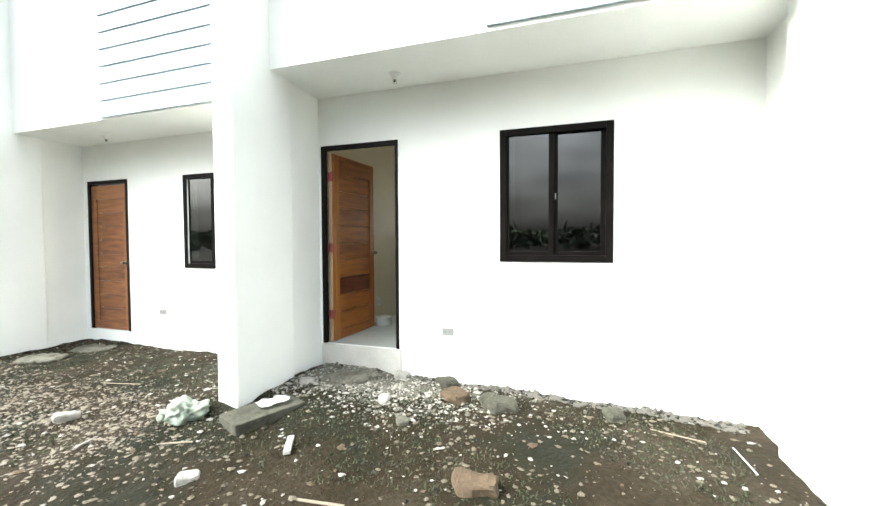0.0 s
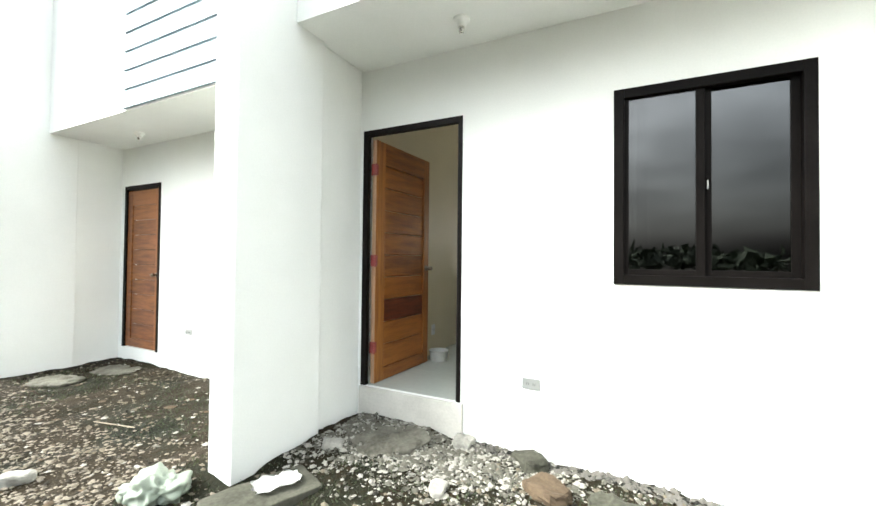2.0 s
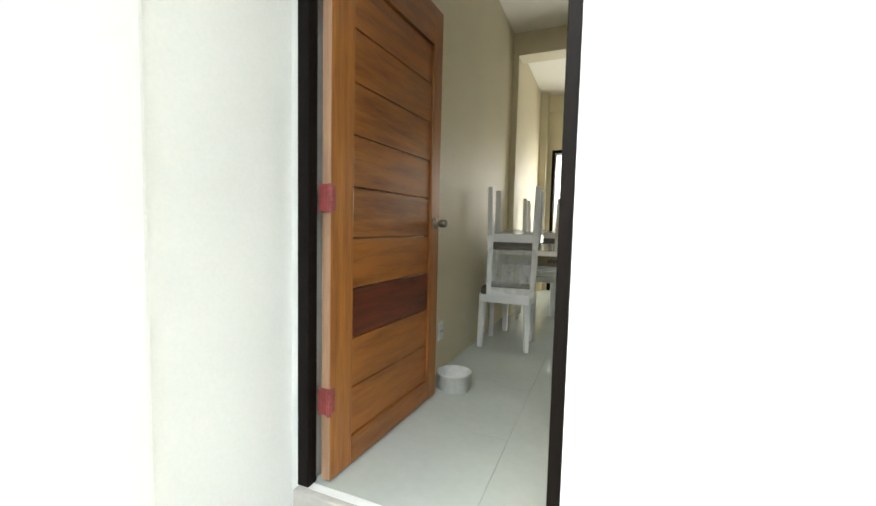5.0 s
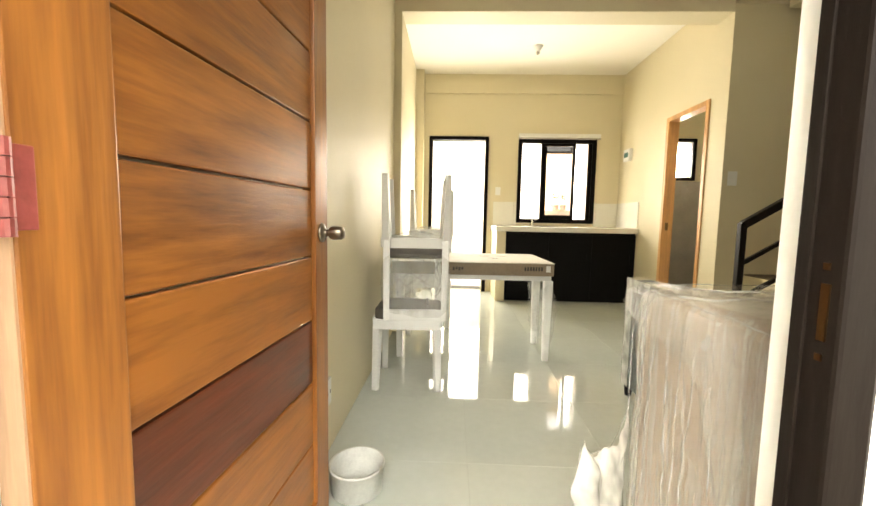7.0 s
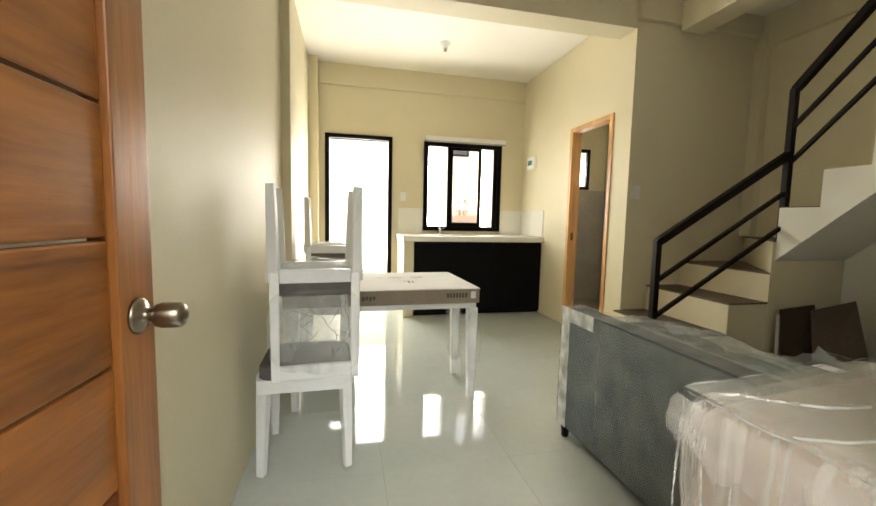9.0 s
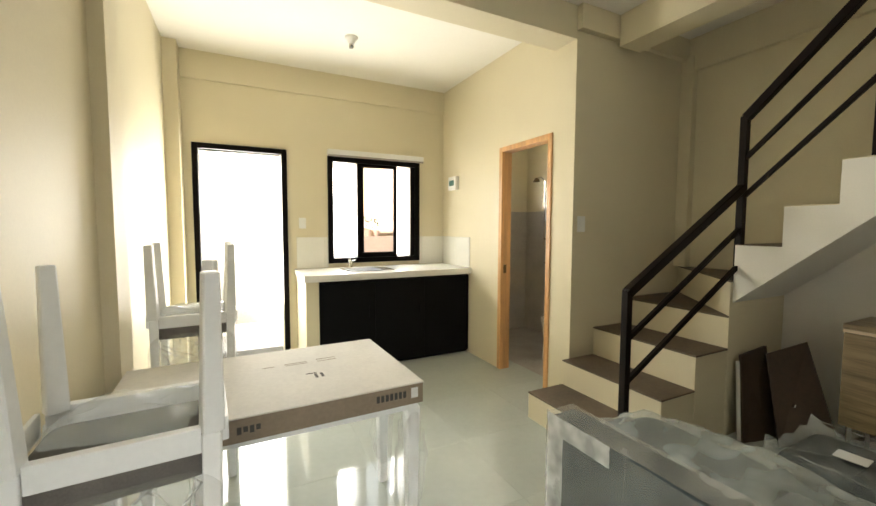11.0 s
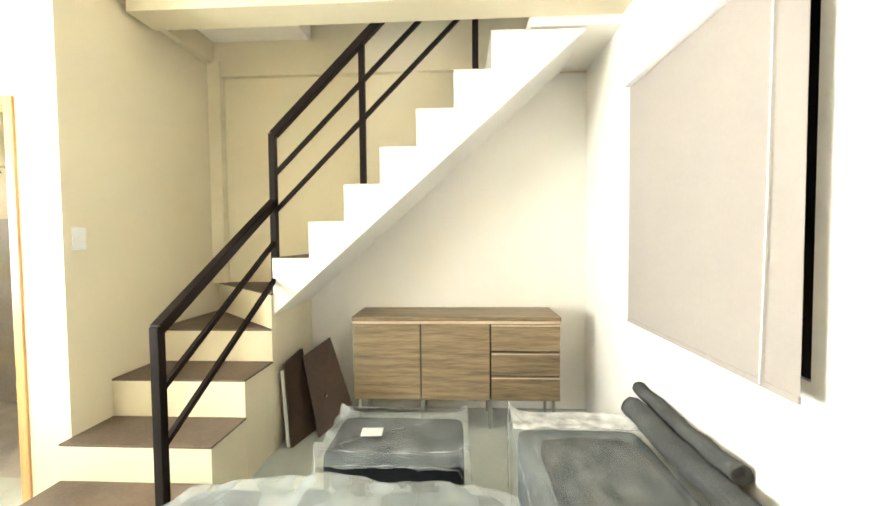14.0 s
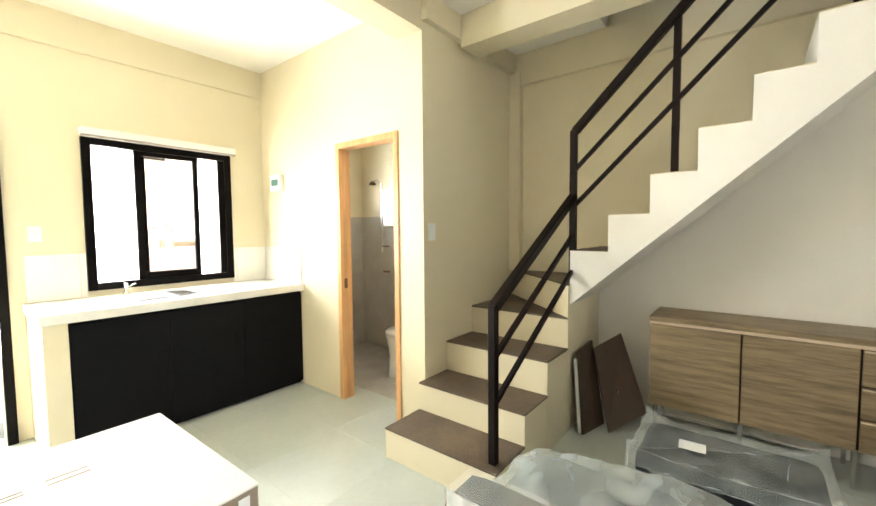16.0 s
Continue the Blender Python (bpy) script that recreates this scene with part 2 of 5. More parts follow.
FOOT = mat("foot_debris", (0.085, 0.080, 0.070), 0.95, 0.3, 9, 60, 0.6, alt=(0.012, 0.012, 0.010), spec=0.12, island=0.8)
STEP = mat("step_cement", (0.56, 0.54, 0.49), 0.8, 0.12, 4, 60, 0.3)
SACK = mat("woven_sack", (0.21, 0.24, 0.19), 0.6, 0.12, 10, 160, 0.5)
TWIG = mat("dry_wood", (0.22, 0.185, 0.135), 0.85, 0.25, 6, 60, 0.3)
BRICKBIT = mat("brown_brick", (0.085, 0.062, 0.040), 0.9, 0.25, 8, 60, 0.5, spec=0.12)
WEED = mat("weed", (0.026, 0.034, 0.010), 0.8, 0.4, 5, 40, 0.1)
BROWNRENDER = mat("brown_render", (0.22, 0.155, 0.12), 0.85, 0.15, 2, 40, 0.3)
GREYBLOCK = mat("grey_render", (0.36, 0.34, 0.30), 0.85, 0.15, 2, 40, 0.3)
TANWALL = mat("tan_render", (0.42, 0.31, 0.20), 0.8, 0.12, 1, 30, 0.2)
ROOF = mat("rust_roof", (0.30, 0.20, 0.15), 0.6, 0.2, 2, 30, 0.2)
TREES = mat("far_foliage", (0.05, 0.065, 0.035), 0.9, 0.5, 0.3, 3, 0.3)


# ---- helpers for building ----
def link(name, bm, material, parent=None, label=""):
    me = bpy.data.meshes.new(name)
    bm.to_mesh(me)
    bm.free()
    me.materials.append(material)
    ob = new(name, me)
    if parent:
        ob.parent = parent
    return tagged(ob, label)


part = link


def smooth(ob):
    for p in ob.data.polygons:
        p.use_smooth = True
    return ob


def thing(name, place, label, category, rz=0, group=""):
    ob = new(name)
    ob.empty_display_size = 0.1
    ob.matrix_basis = pose(*place, 0, 0, rz)
    return tagged(ob, label, category, group)


def add_box(bm, lo, hi, bevel=0.0, m=None):
    r = bmesh.ops.create_cube(bm, size=1)
    for v in r["verts"]:
        v.co = Vector([lo[i] + (v.co[i] + 0.5) * (hi[i] - lo[i]) for i in range(3)])
    if bevel:
        es = list({e for v in r["verts"] for e in v.link_edges})
        out = bmesh.ops.bevel(bm, geom=es, offset=bevel, segments=2, affect="EDGES", profile=0.6)
        vs = list({v for f in out["faces"] for v in f.verts} | {v for v in r["verts"] if v.is_valid})
    else:
        vs = r["verts"]
    if m is not None:
        bmesh.ops.transform(bm, matrix=m, verts=[v for v in vs if v.is_valid])
    return bm


def box(lo, hi, bevel=0.0, m=None):
    return add_box(bmesh.new(), lo, hi, bevel, m)


def add_bar(bm, a, b, w, h=None, round_=False, taper=1.0):
    """A bar from a to b with section w x h."""
    a, b = Vector(a), Vector(b)
    d = b - a
    q = d.to_track_quat("Z", "Y").to_matrix().to_4x4()
    m = Matrix.Translation((a + b) / 2) @ q
    if round_:
        bmesh.ops.create_cone(bm, cap_ends=True, segments=14, radius1=w / 2, radius2=w / 2 * taper, depth=d.length, matrix=m)
    else:
        r = bmesh.ops.create_cube(bm, size=1)
        for v in r["verts"]:
            k = taper if v.co.z > 0 else 1
            v.co = Vector((v.co.x * w * k, v.co.y * (h or w) * k, v.co.z * d.length))
        es = list({e for v in r["verts"] for e in v.link_edges})
        out = bmesh.ops.bevel(bm, geom=es, offset=min(w, h or w) * 0.08, segments=1, affect="EDGES")
        vs = {v for f in out["faces"] for v in f.verts}
        bmesh.ops.transform(bm, matrix=m, verts=list(vs))
    return bm


def bar(a, b, w, h=None, round_=False, taper=1.0):
    return add_bar(bmesh.new(), a, b, w, h, round_, taper)


def lathe(points, seg=24):
    """A solid of revolution round z from (radius, height) pairs."""
    bm = bmesh.new()
    rings = [[bm.verts.new((r * math.cos(2 * math.pi * k / seg), r * math.sin(2 * math.pi * k / seg), z)) for k in range(seg)] for r, z in points]
    for a, b in zip(rings, rings[1:]):
        for k in range(seg):
            bm.faces.new((a[k], a[(k + 1) % seg], b[(k + 1) % seg], b[k]))
    bm.faces.new(rings[0][::-1])
    bm.faces.new(rings[-1])
    return bm


def tube(pts, r, seg=10):
    bm = bmesh.new()
    rings = []
    pts = [Vector(p) for p in pts]
    for i, p in enumerate(pts):
        d = (pts[min(i + 1, len(pts) - 1)] - pts[max(i - 1, 0)]).to_track_quat("Z", "Y")
        rings.append([bm.verts.new(p + d @ Vector((r * math.cos(2 * math.pi * k / seg), r * math.sin(2 * math.pi * k / seg), 0))) for k in range(seg)])
    for a, b in zip(rings, rings[1:]):
        for k in range(seg):
            bm.faces.new((a[k], a[(k + 1) % seg], b[(k + 1) % seg], b[k]))
    bm.faces.new(rings[0][::-1])
    bm.faces.new(rings[-1])
    return bm


def soft_box(lo, hi, power=6.0, amp=0.02, freq=4.0, cuts=22, seed=0, flat_base=True):
    """A padded or loosely wrapped box: rounded corners, uneven swells and folds."""
    bm = bmesh.new()
    bmesh.ops.create_cube(bm, size=2)
    bmesh.ops.subdivide_edges(bm, edges=bm.edges[:], cuts=cuts, use_grid_fill=True)
    c = [(lo[i] + hi[i]) / 2 for i in range(3)]
    h = [(hi[i] - lo[i]) / 2 for i in range(3)]
    for v in bm.verts:
        u = v.co.copy()
        n = (abs(u.x) ** power + abs(u.y) ** power + abs(u.z) ** power) ** (1 / power)
        u /= n
        p = Vector((c[0] + u.x * h[0], c[1] + u.y * h[1], c[2] + u.z * h[2]))
        s = Vector((seed * 7.3, seed * 3.1, 0))
        k = noise.noise((p + s) * freq) + 0.5 * noise.noise((p + s) * freq * 2.7) + 0.6 * (0.5 - abs(noise.noise((p + s) * freq * 1.6)))
        if flat_base and u.z < -0.95:
            k = 0
        v.co = p + u.normalized() * amp * k
    return bm


def wall(name, axis, at, thick, span, z, holes, material, label="", base=None):
    """An upright wall whose near face lies at `at` on the axis; holes are (u0, u1, z0, z1) along its length."""
    bm = bmesh.new()
    us = sorted({span[0], span[1], *[h[0] for h in holes], *[h[1] for h in holes]})
    for u0, u1 in zip(us, us[1:]):
        cuts = sorted([(h[2], h[3]) for h in holes if h[0] <= u0 + 1e-6 and h[1] >= u1 - 1e-6])
        zz = z[0]
        for c0, c1 in cuts + [(z[1], z[1])]:
            if c0 > zz + 1e-6:
                if axis == "y":
                    add_box(bm, (u0, at, zz), (u1, at + thick, c0))
                else:
                    add_box(bm, (at, u0, zz), (at + thick, u1, c0))
            zz = max(zz, c1)
    bmesh.ops.remove_doubles(bm, verts=bm.verts[:], dist=1e-5)
    return tagged(link(name, bm, material), label, kind="structure")


def block(name, lo, hi, material, label="", bevel=0.0):
    return tagged(link(name, box(lo, hi, bevel), material), label, kind="structure")


# ---- the structure ----
XR, YB, YI, H = 4.07, 5.20, 0.10, 2.95       # party wall, back wall, inner face of the front wall, ceiling
XS, YS = 2.79, 3.10                           # bathroom wall and stair wall
Z0 = -0.60
wall("wall_front", "y", 0.0, YI, (-0.04, XR), (Z0, H), [(0.02, 0.900, -0.05, 2.11), (1.985, 2.87, 0.955, 2.08)], WHITE)
wall("wall_front_inside", "y", YI, 0.012, (0.914, XR), (0.004, H), [(2.065, 2.87, 0.955, 2.08)], OFFWHITE)
wall("wall_left", "x", -0.19, 0.22, (YI, YB + 0.15), (Z0, H), [], CREAM)
wall("wall_right", "x", XR, 0.19, (0.0, YB + 0.15), (Z0, 5.3), [], CREAM)
recess = bmesh.new()
RP = ((YI + 0.013, 0.003), (2.318, 0.003), (2.318, 0.90), (0.33, 2.645), (YI + 0.013, 2.645))
ra, rb = [recess.verts.new((XR - 0.010, y, z)) for y, z in RP], [recess.verts.new((XR - 0.002, y, z)) for y, z in RP]
recess.faces.new(ra)
recess.faces.new(rb[::-1])
for k in range(5):
    recess.faces.new((ra[k], rb[k], rb[(k + 1) % 5], ra[(k + 1) % 5]))
bmesh.ops.recalc_face_normals(recess, faces=recess.faces[:])
tagged(link("wall_recess", recess, OFFWHITE), kind="structure")
wall("wall_back", "y", YB, 0.15, (0.03, XR), (Z0, H), [(0.255, 0.965, 0.0, 2.08), (1.47, 2.42, 1.02, 2.06), (3.47, 3.76, 1.60, 2.11)], CREAM)
wall("wall_bathroom", "x", XS, 0.09, (YS, YB), (0.0, H), [(3.355, 3.99, 0.0, 2.075)], CREAM)
wall("wall_stair", "y", YS, 0.10, (XS + 0.09, XR), (0.0, H), [], CREAM)
block("column_left", (0.03, 3.10, 0.0), (0.09, 3.32, 2.72), CREAM)
block("column_back", (0.03, 5.02, 0.0), (0.135, YB, H), CREAM)
block("column_stair", (4.0, 3.0, 1.03), (XR, YS, 2.80), CREAM)
block("beam_kitchen", (0.03, YS, 2.72), (XS - 0.002, YS + 0.22, H), CREAM)
block("beam_back", (0.137, YB - 0.018, 2.70), (XS - 0.002, YB, H), CREAM)
block("beam_stair_wall", (XS, YS - 0.05, 2.78), (XR, YS, H), CREAM)
block("beam_party", (XR - 0.05, 0.30, 2.68), (XR, YS - 0.052, H), CREAM)
block("beam_stairwell", (3.17, YI + 0.012, 2.72), (3.39, YS - 0.052, H), CREAM)
block("ceiling_kitchen", (0.03, YS + 0.22, H), (XS, YB, H + 0.12), CEIL)
block("ceiling_living", (0.03, 0.0, H + 0.001), (3.39, YS + 0.219, H + 0.12), CEIL)
block("ceiling_bathroom", (XS, YS + 0.001, H), (XR, YB, H + 0.12), CEIL)
block("ceiling_winder", (3.391, 2.28, H), (XR, YS, H + 0.12), CEIL)
block("landing_slab", (3.391, YI + 0.012, 2.665), (XR, 0.66, 2.755), CEIL)
block("upper_ceiling", (-0.2, -0.77, 5.3), (4.3, YB + 0.15, 5.42), CEIL)
wall("upper_wall_left", "x", -0.19, 0.19, (0.0, YB + 0.15), (H, 5.3), [], WHITE)
# the opening is unseen, added to let sky light down the stairwell
wall("upper_wall_back", "y", YB, 0.15, (0.0, XR), (H, 5.3), [(1.6, 2.4, 3.9, 4.8)], WHITE)
wall("upper_wall_front", "y", -0.77, 0.15, (0.0, 3.90), (2.64, 5.3), [], WHITE)
block("porch_soffit", (-0.02, -0.62, 2.64), (3.97, 0.0, 2.76), WHITE)

# floor with its tiles
floor = block("floor", (0.03, 0.03, -0.20), (XR, YB, -0.0125), GROUT, "pale grey glossy porcelain tile floor with fine joints")
bath_floor = block("bathroom_floor", (XS + 0.092, YS + 0.102, -0.012), (XR, YB, -0.004), BATHTILE)
block("threshold", (0.021, 0.0, -0.049), (0.899, 0.0295, -0.002), WHITE)
block("doorstep", (0.0, -0.03, -0.55), (0.93, -0.0005, -0.003), STEP, "white rendered doorstep below the front door", 0.006)
tile_bm = box((0, 0, -0.012), (0.5991, 0.5991, 0.0), 0.0004)
tile_me = bpy.data.meshes.new("floor_tile")
tile_bm.to_mesh(tile_me)
tile_me.materials.append(TILE)
for i in range(7):
    for j in range(9):
        x, y = 0.032 + i * 0.6, 0.03 + j * 0.6
        if x > XS and y > YS - 0.4 or x > 4.0 or y > 5.1:
            continue
        sx, sy = min(1.0, (XR - 0.003 - x) / 0.5991), min(1.0, (YB - 0.003 - y) / 0.5991)
        t_ob = new("tile", tile_me)
        t_ob.parent = floor
        t_ob.matrix_basis = Matrix.Translation((x, y, 0)) @ Matrix.Diagonal((sx, sy, 1, 1))

# baseboard under the stair recess and plain closing walls for the bathroom tiles
wall("bath_tiling_back", "y", YB - 0.012, 0.012, (XS + 0.09, XR), (0.0, 1.57), [], BATHTILE)
wall("bath_tiling_right", "x", XR - 0.012, 0.012, (YS + 0.10, YB - 0.013), (0.0, 1.57), [], BATHTILE)


# ---- openings: doors and windows ----
def door_frame(name, x0, x1, ztop, y0, y1, w, material, label, w1=None):
    t = tagged(new(name), label, kind="structure")
    part("jamb", box((x0, y0, 0), (x0 + w, y1, ztop), 0.004), material, t)
    part("jamb", box((x1 - (w1 or w), y0, 0), (x1, y1, ztop), 0.004), material, t)
    part("head", box((x0 + w, y0, ztop - w), (x1 - (w1 or w), y1, ztop), 0.004), material, t)
    return t


front_frame = door_frame("door_1", 0.0, 0.907, 2.13, -0.006, 0.040, 0.048, JAMB, "dark painted front door frame with the door standing open", 0.036)
part("stop_strip", box((0.868, 0.026, 0), (0.8715, 0.040, 2.08), 0.001), JAMB, front_frame)
part("strike_plate", box((0.8695, 0.006, 0.915), (0.8715, 0.014, 0.965)), BRASS, front_frame, "dull brass strike plate")
for z in (0.90, 0.98):
    part("screw", box((0.8697, 0.008, z - 0.003), (0.8717, 0.014, z + 0.003)), BRASS, front_frame)
door_frame("door_2", 0.205, 1.018, 2.13, YB - 0.03, YB + 0.12, 0.05, FRAME, "dark frame of the open back door")


def plank_door(name, place, rz, label, closed=False):
    """A framed door of horizontal planks; local y runs from the hinge, the planked face looks to +x."""
    d = thing(name, place, label, "door", rz)
    w, h, t = 0.87, 2.055, 0.04
    stain, stile = (WOODDARK, WOODDARK) if closed else (WOOD, WOODV)
    part("stile", box((0, 0, 0), (t, 0.125, h), 0.003), stile, d)
    part("stile", box((0, w - 0.095, 0), (t, w, h), 0.003), stile, d)
    z0, ph, n = 0.107, 0.195, 9
    part("top_rail", box((0, 0.125, z0 + n * ph), (t, w - 0.095, h), 0.003), stain, d)
    part("bottom_rail", box((0, 0.125, 0), (t, w - 0.095, z0), 0.003), stain, d)
    for k in range(n):
        m = WOODRED if k == 2 and not closed else stain
        z = z0 + k * ph
        part("plank", box((0.010, 0.126, z + 0.002), (0.028, w - 0.096, z + ph - 0.003), 0.004), m, d)
    part("edge_strip", box((0.004, -0.003, 0.002), (t - 0.002, 0.0, h - 0.002)), RAWWOOD, d, "pale bare wood door edge")
    if not closed:
        for z in (0.30, 1.03, 1.80):
            hinge = box((-0.003, -0.016, z - 0.048), (0.041, -0.003, z + 0.048), 0.003)
            add_box(hinge, (0.0395, -0.004, z - 0.044), (0.0425, 0.022, z + 0.044), 0.001)
            for q in range(5):
                add_bar(hinge, (0.043, -0.010, z - 0.050 + q * 0.020), (0.043, -0.010, z - 0.0315 + q * 0.020), 0.018, None, True)
            part("hinge", hinge, HINGE, d, "hinge wrapped in red tape")
    k = part("knob", lathe([(0.034, 0), (0.034, 0.005), (0.028, 0.010), (0.014, 0.014), (0.013, 0.028), (0.022, 0.034), (0.025, 0.044), (0.024, 0.074), (0.019, 0.082), (0.008, 0.084)]), KNOB, d, "brushed metal cylindrical door knob")
    k.matrix_basis = pose(t, w - 0.05, 0.955, 0, 90, 0) @ Matrix.Diagonal((0.85, 0.85, 0.85, 1))
    smooth(k)
    part("latch_plate", box((0.009, w, 0.925), (0.031, w + 0.0015, 0.985)), KNOB, d)
    return d


plank_door("front_door", (0.062, 0.050, 0.008), -3.0, "open front door of varnished orange-brown horizontal planks")

# exterior sliding window of the unit, and its neighbour
def sliding_window(name, x0, x1, z0, z1, y, depth, bars, panes, label, w=0.055):
    t = tagged(new(name), label, kind="structure")
    f = part("window_frame", box((x0, y, z0), (x0 + w, y + depth, z1), 0.003), FRAME, t)
    part("window_frame", box((x1 - w, y, z0), (x1, y + depth, z1), 0.003), FRAME, t)
    part("window_frame", box((x0 + w, y, z1 - w), (x1 - w, y + depth, z1), 0.003), FRAME, t)
    part("window_sill", box((x0 + w, y, z0), (x1 - w, y + depth, z0 + w), 0.003), FRAME, t)
    for b0, b1, dy in bars:
        part("mullion", box((b0, y + dy, z0 + w), (b1, y + dy + 0.025, z1 - w), 0.002), FRAME, t)
    for p0, p1, dy, m in panes:
        p = part("pane", box((p0, y + dy + 0.009, z0 + w), (p1, y + dy + 0.014, z1 - w)), m, t)
        if m is not TINT:
            p.visible_shadow = False
    return t


def front_window(name, x0, x1, z0, z1, y, label):
    xm = (x0 + x1) / 2 + 0.0
    t = sliding_window(name, x0, x1, z0, z1, y, 0.09, [(x0 + 0.055, x0 + 0.085, 0.02), (xm - 0.05, xm - 0.005, 0.02), (xm - 0.02, xm + 0.03, 0.047), (x1 - 0.10, x1 - 0.055, 0.047)],
                       [(x0 + 0.08, xm - 0.04, 0.02, TINT), (xm + 0.02, x1 - 0.09, 0.047, TINT)], label, 0.06)
    part("sash_rail", box((x0 + 0.085, y + 0.02, z0 + 0.06), (xm - 0.05, y + 0.045, z0 + 0.095), 0.002), FRAME, t)
    part("sash_rail", box((xm + 0.03, y + 0.047, z0 + 0.06), (x1 - 0.10, y + 0.072, z0 + 0.095), 0.002), FRAME, t)
    part("latch", box((xm + 0.006, y + 0.034, (z0 + z1) / 2 - 0.04), (xm + 0.014, y + 0.047, (z0 + z1) / 2 + 0.01), 0.003), PLATE, t)
    return t


front_window("window_1", 1.937, 2.909, 0.910, 2.124, -0.012, "dark framed sliding window with tinted panes in white wall")
block("window_inner_jamb", (2.067, 0.078, 0.957), (2.125, 0.098, 2.078), FRAME)
kw = sliding_window("window_2", 1.42, 2.468, 0.974, 2.105, YB - 0.03, 0.11, [(1.735, 1.785, 0.02), (1.785, 1.815, 0.045), (2.155, 2.195, 0.02), (2.36, 2.418, 0.02)],
                    [(1.47, 1.74, 0.02, FROST), (2.19, 2.365, 0.02, FROST)], "black framed sliding kitchen window, half open")
part("sash_rail", box((1.785, YB - 0.01, 1.028), (2.155, YB + 0.02, 1.085), 0.003), FRAME, kw)
part("sash_rail", box((1.785, YB - 0.01, 2.015), (2.155, YB + 0.02, 2.052), 0.003), FRAME, kw)
sliding_window("window_3", 3.45, 3.785, 1.58, 2.135, YB - 0.03, 0.10, [], [(3.50, 3.735, 0.03, FROST)], "small black framed bathroom window", 0.045)
bt = tagged(new("door_3"), "light wood frame of the open bathroom doorway", kind="structure")
for y0, y1 in ((3.325, 3.372), (3.98, 4.027)):
    part("jamb", box((XS - 0.012, y0, 0), (XS + 0.10, y1, 2.105), 0.004), BATHJAMB, bt)
part("head", box((XS - 0.012, 3.372, 2.06), (XS + 0.10, 3.98, 2.105), 0.004), BATHJAMB, bt)
part("strike_plate", box((XS + 0.02, 3.977, 0.93), (XS + 0.05, 3.980, 1.01)), BRASS, bt)


# ---- the terrace outside ----
def fin(name, x0, x1, inner, y0, y1, step, z1):
    """A party fin: its front part is a little thicker than the part beside the wall."""
    bm = bmesh.new()
    add_box(bm, (x0, y0, -0.7), (x1, step, z1), 0.012)
    add_box(bm, (x0 + inner[0], step + 0.001, -0.7), (x1 + inner[1], y1, z1))
    return tagged(link(name, bm, WHITE), "white rendered party fin wall between the units", kind="structure")


fin("fin_left", -0.19, 0.012, (0, -0.042), -1.20, 0.0, -0.50, 5.6)
fin("fin_right", 3.885, 4.10, (0.085, 0), -1.26, 0.0, -0.50, 5.6)
NX, NY, NZ = -4.13, 0.185, -0.14
wall("neighbour_wall", "y", NY, 0.15, (NX - 0.12, -0.19), (-0.8, 2.70), [(NX + 0.06, NX + 0.84, NZ, 2.13 + NZ - 0.01), (NX + 1.97, NX + 2.86, 0.96 + NZ, 2.07 + NZ)], WHITE)
fin("neighbour_fin", NX - 0.19, NX - 0.02, (0, -0.04), -1.0, NY, -0.30, 5.6)
wall("neighbour_upper_wall", "y", NY - 0.77, 0.15, (NX - 0.02, -0.19), (2.64 + NZ, 5.3), [], WHITE)
block("neighbour_soffit", (NX - 0.02, NY - 0.62, 2.64 + NZ), (-0.19, NY, 2.78 + NZ), WHITE)
block("neighbour_room_floor", (NX, NY + 0.15, NZ - 0.1), (-0.19, 3.0, NZ), GROUT)
wall("neighbour_room_back", "y", 3.0, 0.1, (NX, -0.19), (NZ, 2.7), [], CREAM)
wall("neighbour_far_wall", "y", -0.6, 0.15, (-14.0, NX - 0.19), (-0.8, 5.3), [], WHITE)
nf = tagged(new("door_4"), "dark frame of the neighbouring closed front door", kind="structure")
part("jamb", box((NX + 0.04, NY - 0.006, NZ), (NX + 0.085, NY + 0.11, NZ + 2.13)), JAMB, nf)
part("jamb", box((NX + 0.815, NY - 0.006, NZ), (NX + 0.86, NY + 0.11, NZ + 2.13)), JAMB, nf)
part("head", box((NX + 0.085, NY - 0.006, NZ + 2.085), (NX + 0.815, NY + 0.11, NZ + 2.13)), JAMB, nf)
nd = plank_door("front_door", (NX + 0.087, NY + 0.055, NZ + 0.008), -90, "closed neighbouring front door of brown planks", True)
nd.scale = (1, 0.835, 1.0)
front_window("window_4", NX + 1.90, NX + 2.90, 0.91 + NZ, 2.124 + NZ, NY - 0.012, "dark framed sliding window of the neighbouring unit")


